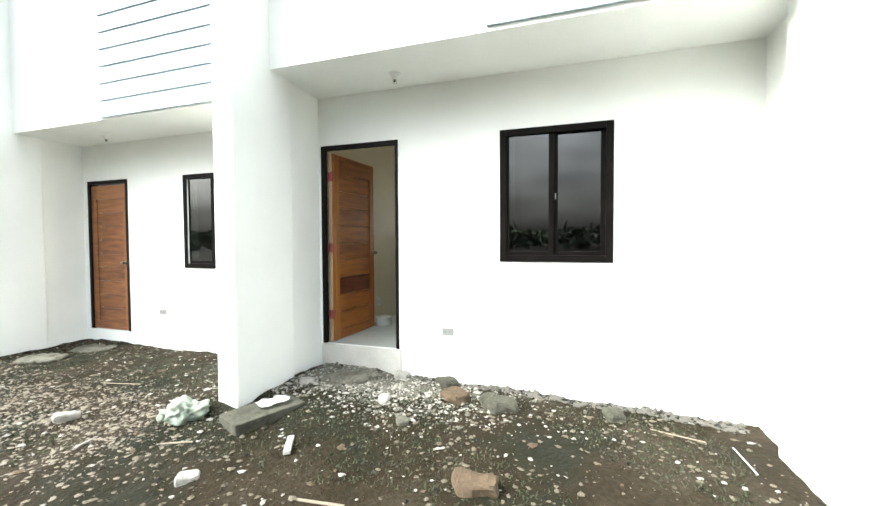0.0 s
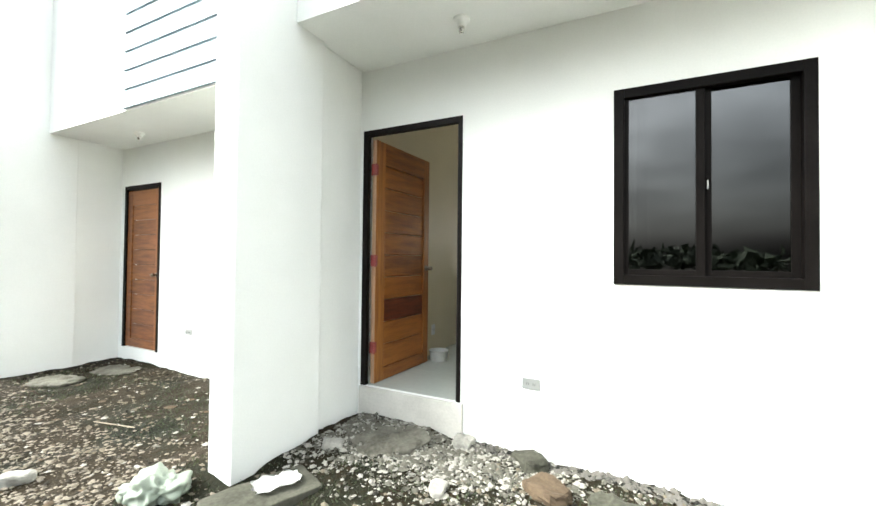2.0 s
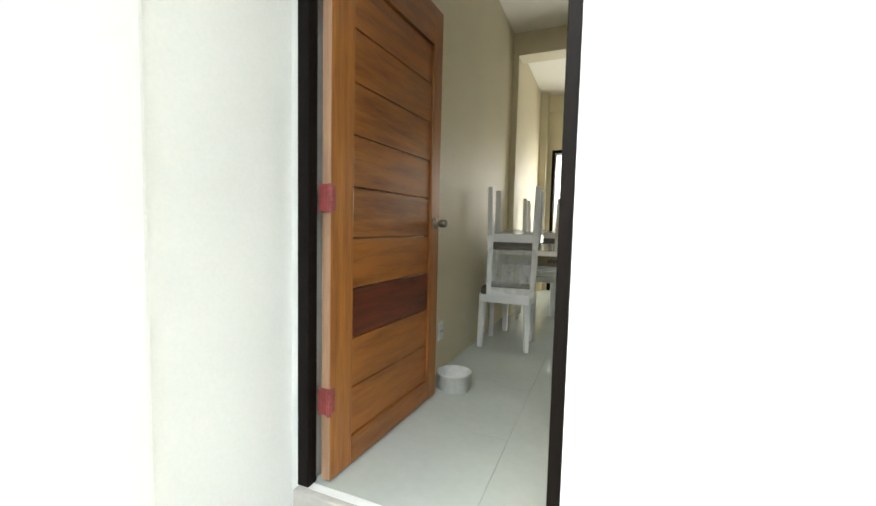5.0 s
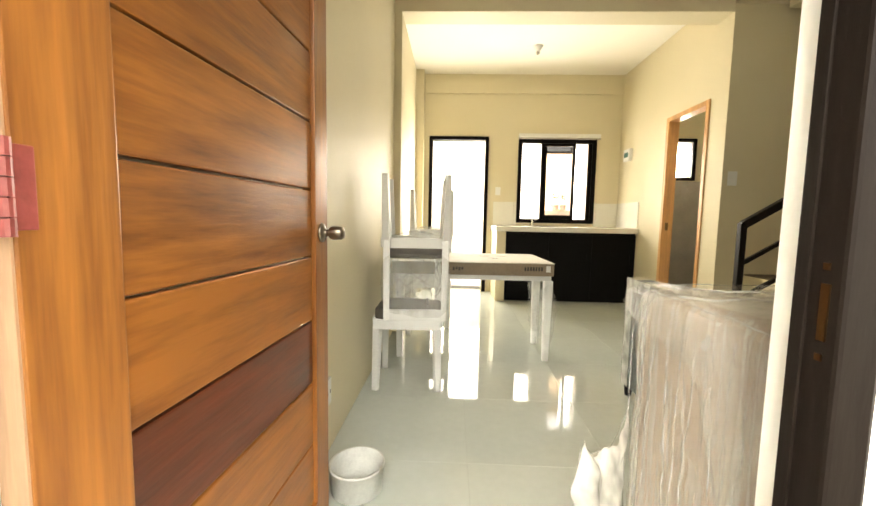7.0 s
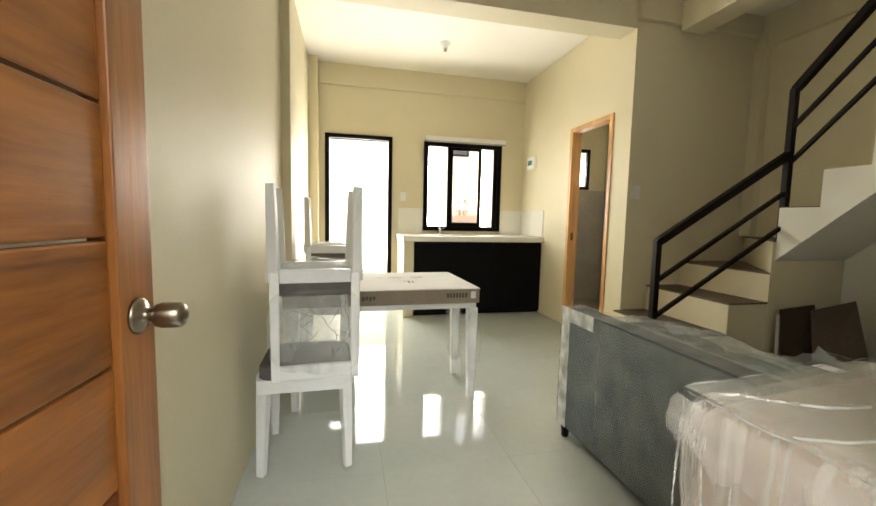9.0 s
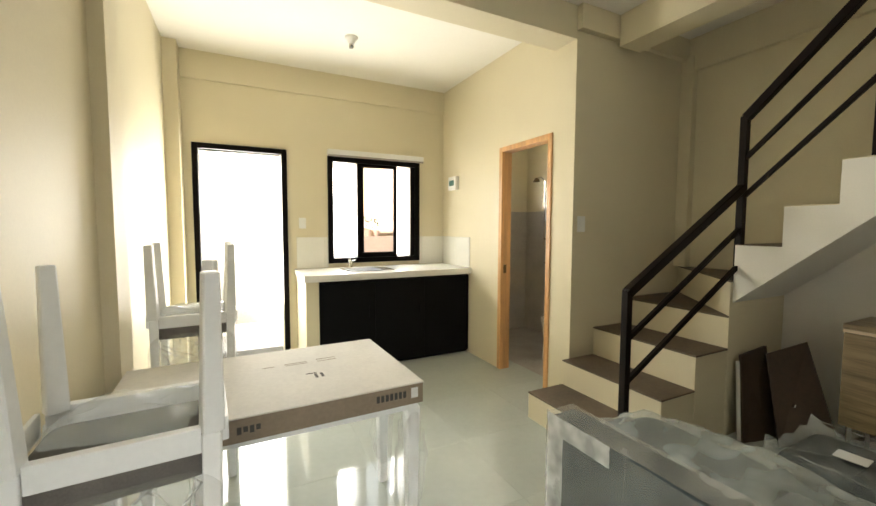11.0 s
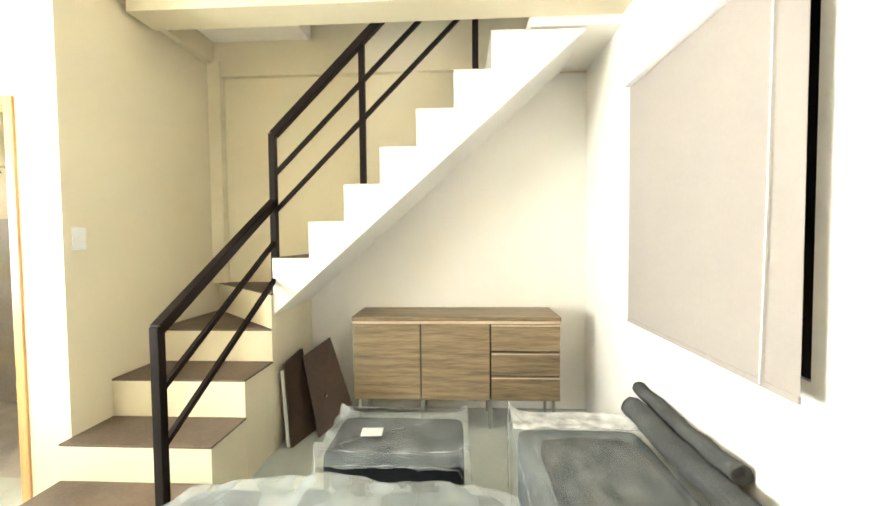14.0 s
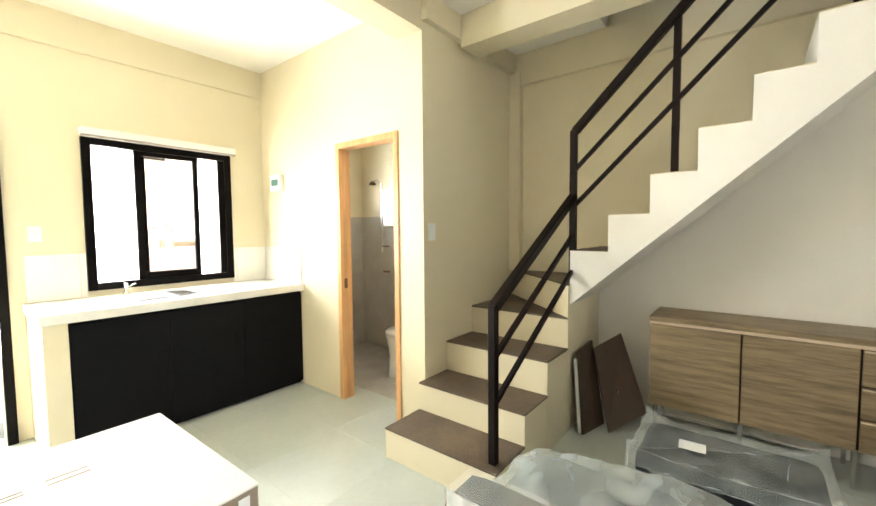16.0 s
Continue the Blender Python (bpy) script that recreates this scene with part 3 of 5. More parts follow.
def lap_siding(name, x0, x1, z0, n, y):
    """Overlapping cement boards, each tipped out at its lower edge."""
    t = tagged(new(name), "pale blue lapped board siding", kind="structure")
    for k in range(n):
        z = z0 + k * 0.19
        bm = bmesh.new()
        vs = [(x0, y - 0.026, z), (x1, y - 0.026, z), (x1, y - 0.008, z + 0.205), (x0, y - 0.008, z + 0.205), (x0, y - 0.001, z), (x1, y - 0.001, z), (x1, y - 0.001, z + 0.205), (x0, y - 0.001, z + 0.205)]
        v = [bm.verts.new(p) for p in vs]
        for f in ((0, 1, 2, 3), (4, 7, 6, 5), (0, 4, 5, 1), (3, 2, 6, 7), (0, 3, 7, 4), (1, 5, 6, 2)):
            bm.faces.new([v[i] for i in f])
        part("board", bm, SIDING, t)
    return t


lap_siding("siding_upper", 1.97, 3.88, 2.675, 4, -0.77)
lap_siding("siding_neighbour", -2.50, -0.20, 2.66 + NZ, 9, NY - 0.77)


def lamp_holder(name, place, label):
    t = thing(name, place, label, "lamp holder")
    smooth(part("base", lathe([(0.055, 0.0), (0.055, -0.012), (0.046, -0.022), (0.034, -0.026), (0.03, -0.05), (0.024, -0.055)][::-1]), PLASTIC, t))
    smooth(part("socket", lathe([(0.018, -0.085), (0.02, -0.06), (0.02, -0.05)]), CHROME, t))
    return t


lamp_holder("lamp_holder", (1.46, 4.31, H), "bare white ceiling lamp holder in the kitchen")
lamp_holder("lamp_holder", (1.03, -0.33, 2.64), "bare white lamp holder under the porch soffit")
lamp_holder("lamp_holder", (NX + 1.0, NY - 0.33, 2.64 + NZ), "bare white lamp holder under the neighbouring soffit")


def wall_plate(name, place, rz, w, h, label, slots):
    """A socket or switch plate; local -y faces out."""
    t = thing(name, place, label, "wall plate", rz)
    part("plate", box((-w / 2, -0.009, -h / 2), (w / 2, 0, h / 2), 0.003), PLATE if rz == 0 and name == "outlet" else PLASTIC, t)
    for sx, sw, sh, m in slots:
        part("slot", box((sx - sw / 2, -0.0115, -sh / 2), (sx + sw / 2, -0.0085, sh / 2), 0.0006), m, t)
    return t


SOCK = [(-0.028, 0.004, 0.016, SLOT), (-0.016, 0.004, 0.016, SLOT), (0.016, 0.004, 0.016, SLOT), (0.028, 0.004, 0.016, SLOT)]
wall_plate("outlet", (1.427, 0.0, 0.215), 0, 0.12, 0.072, "white twin outlet low on the outside wall", SOCK)
wall_plate("outlet", (NX + 1.48, NY, 0.17), 0, 0.12, 0.072, "white outlet low on the neighbouring wall", SOCK)
wall_plate("outlet", (0.031, 1.26, 0.27), 90, 0.075, 0.115, "white outlet low on the cream wall", SOCK[1:3])
wall_plate("light_switch", (2.87, YS - 0.001, 1.39), 0, 0.075, 0.118, "white light switch beside the stairs", [(0, 0.03, 0.05, PLASTIC)])
wall_plate("light_switch", (1.16, YB - 0.001, 1.40), 0, 0.07, 0.11, "white switch beside the back door", [(0, 0.03, 0.05, PLASTIC)])
cb = thing("breaker_box", (XS, 4.90, 1.86), "small white breaker box with green window", "breaker box")
part("case", box((-0.045, -0.085, -0.075), (0, 0.085, 0.075), 0.006), PLASTIC, cb)
part("window", box((-0.049, -0.055, -0.028), (-0.044, 0.055, 0.032), 0.002), mat("green_smoked_plastic", (0.10, 0.22, 0.19), 0.2, 0.1, bump=0), cb)

# ---- stairs ----
NOSE = [(2.40, 0.19), (2.72, 0.375), (3.033, 0.59)]           # straight steps: nosing x and tread height
W4, W5 = 0.80, 1.03                                            # winders
UP = [(2.311 - 0.235 * k, 1.256 + 0.2325 * k) for k in range(7)]  # upper flight: nosing y and height
YL = 2.32
stairs = tagged(new("staircase"), "concrete staircase with cream risers and brown treads", "staircase")
for k, (x, z) in enumerate(NOSE):
    xe = NOSE[k + 1][0] if k < 2 else 3.37
    z0 = 0.0
    y1 = YS - 0.001
    part("step", box((x + 0.004, YL, z0), (xe + 0.004, y1, z - 0.012), 0.003), CREAM, stairs)
    part("tread", box((x, YL - 0.004, z - 0.012), (xe + 0.004, y1, z), 0.003), TREAD, stairs)
block_bm = bmesh.new()
for z0, z1, pts in ((0.0, W4, [(3.374, YL), (4.069, YS - 0.001), (3.374, YS - 0.001)]), (0.0, W5, [(3.374, YL), (4.069, YL), (4.069, YS - 0.001)])):
    lo = [block_bm.verts.new((x, y, z0)) for x, y in pts]
    hi = [block_bm.verts.new((x, y, z1 - 0.012)) for x, y in pts]
    block_bm.faces.new(lo[::-1])
    block_bm.faces.new(hi)
    for i in range(3):
        block_bm.faces.new((lo[i], lo[(i + 1) % 3], hi[(i + 1) % 3], hi[i]))
part("winder", block_bm, CREAM, stairs)
for z1, pts in ((W4, [(3.37, YL - 0.002), (4.069, YS - 0.001), (3.37, YS - 0.001)]), (W5, [(3.372, YL), (4.069, YL), (4.069, YS - 0.001)])):
    bm = bmesh.new()
    lo = [bm.verts.new((x, y, z1 - 0.012)) for x, y in pts]
    hi = [bm.verts.new((x, y, z1)) for x, y in pts]
    bm.faces.new(lo[::-1])
    bm.faces.new(hi)
    for i in range(3):
        bm.faces.new((lo[i], lo[(i + 1) % 3], hi[(i + 1) % 3], hi[i]))
    part("tread", bm, TREAD, stairs)
# upper flight: stepped slab over a sloping soffit
prof = [(YL - 0.001, 0.885)]
prof += [(YL - 0.001, UP[0][1])]
for k, (y, z) in enumerate(UP):
    ye = UP[k + 1][0] if k < 6 else 0.32
    prof += [(y if k else YL - 0.001, z), (ye, z)]
bm = bmesh.new()
clean = []
for p in prof:
    if not clean or (Vector(p) - Vector(clean[-1])).length > 1e-4:
        clean.append(p)
a = [bm.verts.new((3.40, y, z)) for y, z in clean]
b = [bm.verts.new((4.069, y, z)) for y, z in clean]
bm.faces.new(a)
bm.faces.new(b[::-1])
for i in range(len(a)):
    j = (i + 1) % len(a)
    bm.faces.new((a[j], a[i], b[i], b[j]))
bmesh.ops.recalc_face_normals(bm, faces=bm.faces[:])
part("flight", bm, OFFWHITE, stairs)
for k, (y, z) in enumerate(UP):
    ye = UP[k + 1][0] if k < 6 else 0.70
    part("tread", box((3.398, ye, z), (4.066, y + 0.002, z + 0.006), 0.002), CREAM if k else TREAD, stairs)

rails = tagged(new("stair_railing"), "dark brown square steel stair railing with two lower bars", "railing")
P1, P2, P3, P4 = (2.475, 2.375), (3.425, 2.31), (3.436, 1.722), (3.436, 1.0)
part("post", bar((*P1, 0.19), (*P1, 1.02), 0.042), RAIL, rails)
part("post", bar((*P2, 1.03), (*P2, 2.06), 0.042), RAIL, rails)
part("post", bar((*P3, 1.72), (*P3, 2.64), 0.038), RAIL, rails)
part("post", bar((*P4, 2.43), (*P4, 3.20), 0.038), RAIL, rails)
for dz, w, h in ((0.0, 0.05, 0.05), (-0.265, 0.026, 0.026), (-0.51, 0.026, 0.026)):
    top = (P2[0], P2[1], 1.62 + dz * 0.97)
    part("top_rail" if dz == 0 else "bar", bar((*P1, 1.005 + dz), top, w, h), RAIL, rails)
    up0, slope = 2.05 + dz * 0.97, 0.99
    yend = 0.95 if dz == 0 else 0.9
    part("top_rail" if dz == 0 else "bar", bar((P2[0], P2[1] - 0.005, up0), (P2[0], yend, up0 + slope * (P2[1] - yend)), w, h), RAIL, rails)

# ---- front window blind ----
bl = thing("roller_blind", (0, 0.20, 0), "beige roller blind drawn down over the front window", "roller blind")
part("fabric", box((1.995, -0.002, 0.935), (3.075, 0.0, 2.18)), BLIND, bl)
part("bottom_bar", box((1.995, -0.006, 0.918), (3.075, 0.004, 0.940), 0.003), BLIND, bl)
part("cassette", box((2.00, -0.087, 2.165), (3.09, 0.035, 2.26), 0.02), PLASTIC, bl, "white cassette of the blind")
part("chain", tube([(2.10, 0.012, 2.17), (2.105, 0.014, 1.5), (2.12, 0.014, 0.93)], 0.0022, 6), PLASTIC, bl)

# ---- kitchen ----
ct = tagged(new("kitchen_counter"), "white kitchen counter with cream plastered end", "counter")
part("worktop", box((1.075, 4.52, 0.868), (XS - 0.001, YB - 0.001, 0.930), 0.006), COUNTER, ct)
part("end_panel", box((1.09, 4.55, 0.002), (1.205, YB - 0.001, 0.867), 0.004), CREAM, ct)
part("plinth", box((1.206, 4.62, 0.002), (XS - 0.001, 4.66, 0.10)), BLACK, ct)
part("sink_rim", box((1.50, 4.64, 0.929), (1.98, 5.02, 0.934), 0.002), CHROME, ct, "steel sink rim")
# flat dark sheet in place of the sink's shaded hollow
part("sink_bowl", box((1.53, 4.67, 0.934), (1.85, 4.99, 0.9355)), SLOT, ct)
cab = tagged(new("base_cabinet"), "matt black kitchen base cabinet with flat doors", "cabinet")
part("body", box((1.207, 4.60, 0.101), (XS - 0.002, YB - 0.002, 0.866)), BLACK, cab)
for k in range(3):
    x0 = 1.215 + k * 0.524
    d = part("door", box((x0, 4.575, 0.03), (x0 + 0.5222, 4.598, 0.845), 0.003), BLACK, cab)
    part("handle", box((x0 + 0.46, 4.566, 0.50), (x0 + 0.472, 4.576, 0.60), 0.003), BLACK, d)
fc = thing("faucet", (1.62, 5.08, 0.930), "chrome gooseneck kitchen faucet behind the sink", "faucet")
smooth(part("base", lathe([(0.028, 0), (0.028, 0.012), (0.014, 0.03), (0.012, 0.09)]), CHROME, fc))
smooth(part("spout", tube([(0, 0, 0.06)] + [(0, -0.07 + 0.07 * math.cos(a), 0.17 + 0.07 * math.sin(a)) for a in [math.pi * k / 8 for k in range(9)]] + [(0, -0.14, 0.13)], 0.009), CHROME, fc))
part("lever", bar((0.012, 0, 0.06), (0.06, 0, 0.085), 0.012, 0.008), CHROME, fc)
val = thing("roller_blind", (1.955, YB - 0.07, 2.115), "rolled-up white blind over the kitchen window", "roller blind")
part("cassette", box((-0.54, -0.022, 0.0), (0.54, 0.069, 0.052), 0.010), PLASTIC, val)
part("bottom_bar", box((-0.54, -0.012, -0.018), (0.54, 0.012, 0.0), 0.004), BLIND, val)
splash = tagged(new("backsplash"), "white tiled splashback over the counter", kind="structure")
for k in range(6):
    x0 = 1.10 + k * 0.281
    x1 = min(x0 + 0.279, XS - 0.002)
    for a0, a1 in (((x0, x1),) if x1 < 1.42 or x0 > 2.468 else ((x0, min(x1, 1.418)), (max(x0, 2.47), x1))):
        if a1 - a0 > 0.02:
            part("tile", box((a0, YB - 0.010, 0.932), (a1, YB - 0.0005, 1.255), 0.002), WHITETILE, splash)
for k in range(2):
    part("tile", box((XS - 0.010, 4.56 + k * 0.313, 0.932), (XS - 0.0005, 4.87 + k * 0.313, 1.255), 0.002), WHITETILE, splash)

# ---- bathroom ----
wc = thing("toilet", (3.63, 4.02, 0.0), "white porcelain toilet with tank", "toilet", 90)
b = bmesh.new()
rings = []
for z, rx, ry, oy in ((0.0, 0.12, 0.20, 0.05), (0.06, 0.11, 0.19, 0.05), (0.2, 0.11, 0.2, 0.03), (0.3, 0.15, 0.24, 0.0), (0.38, 0.19, 0.27, -0.02), (0.40, 0.19, 0.27, -0.02)):
    rings.append([b.verts.new((rx * math.cos(2 * math.pi * k / 24), oy + ry * math.sin(2 * math.pi * k / 24), z)) for k in range(24)])
for r0, r1 in zip(rings, rings[1:]):
    for k in range(24):
        b.faces.new((r0[k], r0[(k + 1) % 24], r1[(k + 1) % 24], r1[k]))
b.faces.new(rings[-1])
b.faces.new(rings[0][::-1])
smooth(part("bowl", b, PORCELAIN, wc))
seat_bm = lathe([(0.19, 0.0), (0.195, 0.012), (0.19, 0.025), (0.05, 0.032)])
st = smooth(part("seat_lid", seat_bm, PORCELAIN, wc))
st.matrix_basis = Matrix.Translation((0, -0.02, 0.402)) @ Matrix.Diagonal((1, 1.4, 1, 1))
part("tank", box((-0.2, -0.38, 0.36), (0.2, -0.24, 0.74), 0.03), PORCELAIN, wc)
part("tank_lid", box((-0.21, -0.39, 0.741), (0.21, -0.23, 0.775), 0.01), PORCELAIN, wc)
wc.scale = (1.0, 1.10, 1.0)
shw = thing("shower_set", (XR - 0.013, 4.80, 1.15), "chrome shower pipe with heater box on the bathroom wall", "shower")
part("pipe", tube([(-0.03, 0, 0), (-0.03, 0, 0.80), (-0.10, 0, 0.84), (-0.16, 0, 0.82)], 0.010), CHROME, shw)
smooth(part("shower_head", lathe([(0.03, 0.0), (0.045, -0.02), (0.012, 0.03)][::-1]), BRASS, shw)).matrix_basis = pose(-0.17, 0, 0.80)
part("heater", box((-0.07, -0.26, 0.30), (0, -0.06, 0.72), 0.015), PLASTIC, shw, "white heater box")
for z in (1.22, 0.92):
    v = thing("valve", (XR - 0.013, 4.72, z), "dark metal valve on the bathroom wall", "valve", group="bathroom valves")
    part("stem", bar((-0.0, 0, 0), (-0.05, 0, 0), 0.02, None, True), BRASS, v)
    part("handle", bar((-0.045, -0.05, 0), (-0.045, 0.05, 0), 0.016), BRASS, v)
dr = thing("floor_drain", (3.32, 3.85, -0.004), "round steel floor drain", "drain")
part("grate", lathe([(0.05, 0), (0.05, 0.004), (0.04, 0.005)]), CHROME, dr)


# ---- dining chairs, table and carton ----
def crease(pts, r, seed, wob=0.006):
    """A bunched fold of film that runs along a line."""
    r = r * 0.5
    out = []
    for a, b in zip(pts, pts[1:]):
        a, b = Vector(a), Vector(b)
        k = max(2, int((b - a).length / 0.03))
        for i in range(k):
            p = a.lerp(b, i / k)
            out.append(p + Vector([wob * noise.noise(p * 14 + Vector((seed, c * 5, 0))) for c in range(3)]))
    out.append(Vector(pts[-1]))
    bm = tube([tuple(p) for p in out], r, 6)
    for v in bm.verts:
        v.co += Vector([r * 0.9 * noise.noise(v.co * 45 + Vector((c * 9, seed, 0))) for c in range(3)])
    return bm


def chair_parts(t):
    """A white wooden chair; front at -y, back at +y, feet on the ground."""
    for sx in (-1, 1):
        part("leg", bar((sx * 0.172, -0.150, 0.38), (sx * 0.182, -0.172, 0.0), 0.048, 0.044, taper=0.72), CHAIRWHITE, t)
        part("leg", bar((sx * 0.172, 0.150, 0.38), (sx * 0.178, 0.178, 0.0), 0.048, 0.044, taper=0.72), CHAIRWHITE, t)
        part("back_post", bar((sx * 0.172, 0.155, 0.38), (sx * 0.165, 0.215, 0.84), 0.040, 0.036, taper=0.85), CHAIRWHITE, t)
        part("apron", box((sx * 0.196 - 0.012, -0.126, 0.365), (sx * 0.196 + 0.0 if sx < 0 else sx * 0.196 + 0.012, 0.126, 0.425), 0.003), CHAIRWHITE, t)
    part("apron", box((-0.196, -0.178, 0.365), (0.196, -0.15, 0.425), 0.003), CHAIRWHITE, t)
    part("apron", box((-0.15, 0.14, 0.365), (0.15, 0.165, 0.425), 0.003), CHAIRWHITE, t)
    smooth(part("seat", soft_box((-0.195, -0.18, 0.415), (0.195, 0.165, 0.488), 7, 0.003, 6, 10, 3), SEAT, t, "grey padded seat"))
    part("top_rail", box((-0.165, 0.195, 0.775), (0.165, 0.218, 0.838), 0.005), CHAIRWHITE, t)
    smooth(part("film_wrap", soft_box((-0.192, 0.150, 0.455), (0.192, 0.230, 0.82), 5, 0.014, 7, 12, 5), FILMTHIN, t, "clear packing film round the backrest"))
    for k, (xa, za, xb, zb) in enumerate(((-0.17, 0.80, 0.15, 0.50), (-0.15, 0.52, 0.17, 0.70), (-0.18, 0.66, 0.06, 0.47), (0.02, 0.81, 0.18, 0.60), (-0.10, 0.80, -0.16, 0.49), (0.10, 0.79, 0.13, 0.48))):
        smooth(part("film_crease", crease(((xa, 0.149, za), ((xa + xb) / 2 + 0.02, 0.149, (za + zb) / 2), (xb, 0.149, zb)), 0.0055, k + 110, 0.022), CREASE, t))


chair = thing("dining_chair", (0.292, 2.075, 0.0), "white wooden dining chair in packing film, standing on the floor", "chair", 1, "stacked dining chairs")
chair_parts(chair)
over = copy_thing(chair, pose(0.328, 2.105, 1.262, 180, 0, 4))
tagged(over, "white dining chair upside down on another chair, in film")
under_two = copy_thing(chair, pose(0.335, 3.46, 0.0, 0, 0, -2))
over_two = copy_thing(chair, pose(0.345, 3.47, 1.27, 180, 0, 3))
tagged(over_two, "white dining chair upside down on another chair, in film")
for nm, pl, seed in (("hardware_bag", (0.328, 2.105, 0.895), 2), ("hardware_bag", (0.345, 3.47, 0.905), 9)):
    hb = thing(nm, pl, "crumpled clear plastic bag under the upturned seat", "plastic bag")
    smooth(part("bag", soft_box((-0.15, -0.12, -0.022), (0.15, 0.12, 0.022), 3, 0.022, 13, 26, seed), FILM, hb))

tb = thing("dining_table", (0.70, 2.75, 0.0), "white dining table with film-wrapped legs under a carton", "table")
part("tabletop", box((-0.56, -0.325, 0.588), (0.545, 0.335, 0.628), 0.006), CHAIRWHITE, tb)
for sx, sy in ((-0.52, -0.27), (0.535, -0.27), (-0.52, 0.27), (0.535, 0.13)):
    lg = part("leg", bar((sx, sy, 0.585), (sx, sy, 0.0), 0.062, 0.062, taper=0.65), CHAIRWHITE, tb)
    if sx > 0:
        smooth(part("film_wrap", soft_box((sx - 0.055, sy - 0.055, 0.10), (sx + 0.055, sy + 0.055, 0.58), 3, 0.022, 9, 16, 4 + sy), FILMTHIN, lg, "loose clear film round the leg"))
cx = thing("flat_carton", (0.685, 2.735, 0.628), "flat grey-brown furniture carton lying on the table", "carton", 1.5)
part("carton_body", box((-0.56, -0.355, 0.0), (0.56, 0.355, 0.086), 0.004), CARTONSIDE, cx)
# thin top sheet, much paler than the carton's sides
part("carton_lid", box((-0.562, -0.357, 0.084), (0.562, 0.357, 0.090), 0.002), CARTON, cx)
for k in range(7):
    part("print", box((0.355 + k * 0.019, -0.3565, 0.035), (0.355 + k * 0.019 + 0.013, -0.3545, 0.062)), INK, cx, "dark printed code")
part("sticker", box((0.505, -0.3572, 0.028), (0.535, -0.3545, 0.070)), PAPER, cx)
for k in range(4):
    part("print", box((-0.14 + k * 0.02, -0.3565, 0.03 + 0.006 * (k % 2)), (-0.14 + k * 0.02 + 0.014, -0.3545, 0.055)), INK, cx)
for k, (x, y, w, h) in enumerate(((0.16, -0.05, 0.045, 0.01), (0.175, -0.085, 0.012, 0.05), (0.20, -0.085, 0.012, 0.05), (0.12, 0.10, 0.10, 0.006), (0.12, 0.12, 0.10, 0.006), (0.26, 0.10, 0.09, 0.006), (0.26, 0.13, 0.09, 0.006), (0.0, 0.11, 0.05, 0.006))):
    part("print", box((x - w / 2, y - h / 2, 0.0895), (x + w / 2, y + h / 2, 0.0906)), INK if k < 3 else CARTONSIDE, cx)

# round tub on the floor by the door
tub = thing("tub", (0.212, 1.05, 0.0), "low round white plastic tub on the tiled floor", "tub")
smooth(part("tub_body", lathe([(0.090, 0.0), (0.094, 0.004), (0.099, 0.095), (0.103, 0.097), (0.103, 0.104), (0.094, 0.104), (0.088, 0.012), (0.01, 0.010)], 32), TUBWHITE, tub))

# ---- wrapped living room furniture ----
def sheet(rows, cols, f):
    """A loose sheet of film; f gives the place at u, v in 0 to 1."""
    bm = bmesh.new()
    g = [[bm.verts.new(f(i / rows, j / cols)) for j in range(cols + 1)] for i in range(rows + 1)]
    for i in range(rows):
        for j in range(cols):
            bm.faces.new((g[i][j], g[i + 1][j], g[i + 1][j + 1], g[i][j + 1]))
    return bm


def drape(u, v):
    ln = 0.085 + 0.02 * noise.noise(Vector((u * 9, 0, 9))) + 0.26 * math.exp(-((u - 0.80) / 0.12) ** 2) + 0.06 * u
    return Vector((-0.016 - 0.022 * math.sin(math.pi * v) - 0.016 * noise.noise(Vector((u * 6, v * 4, 3))), 0.205 - 0.41 * u, 0.852 - 0.03 * u - ln * v))


def tail(u, v):
    top = 0.52 - 0.30 * u ** 0.6 + 0.07 * u ** 5
    return Vector((-0.01 + 0.05 * u * noise.noise(Vector((u * 3, v * 3, 2))) + 0.03 * math.sin(u * 9 + v * 4) * u, 0.20 + u * (0.25 - 0.07 * v) + 0.02 * noise.noise(Vector((u * 7, v * 5, 6))), 0.004 + top * (1 - v) + 0.012 * (1 - v) * noise.noise(Vector((u * 12, v * 9, 1)))))


wr = thing("wrapped_cabinet", (1.050, 0.475, 0.0), "tall taupe furniture piece wrapped in streaky clear film", "wrapped furniture", 7)
smooth(part("body", soft_box((0.012, -0.195, 0.0), (0.61, 0.195, 0.832), 26, 0.003, 3, 14, 2), TAUPE, wr))
smooth(part("film_wrap", soft_box((0.0, -0.208, 0.002), (0.622, 0.208, 0.848), 22, 0.010, 7, 40, 6), FILMV, wr, "streaky clear packing film"))
smooth(part("film_top", sheet(20, 16, lambda u, v: Vector((0.0 + 0.62 * u, -0.208 + 0.416 * v, 0.858 - 0.012 * u + 0.010 * noise.noise(Vector((u * 6, v * 5, 4)))))), FILMTOP, wr, "milky film over the top"))
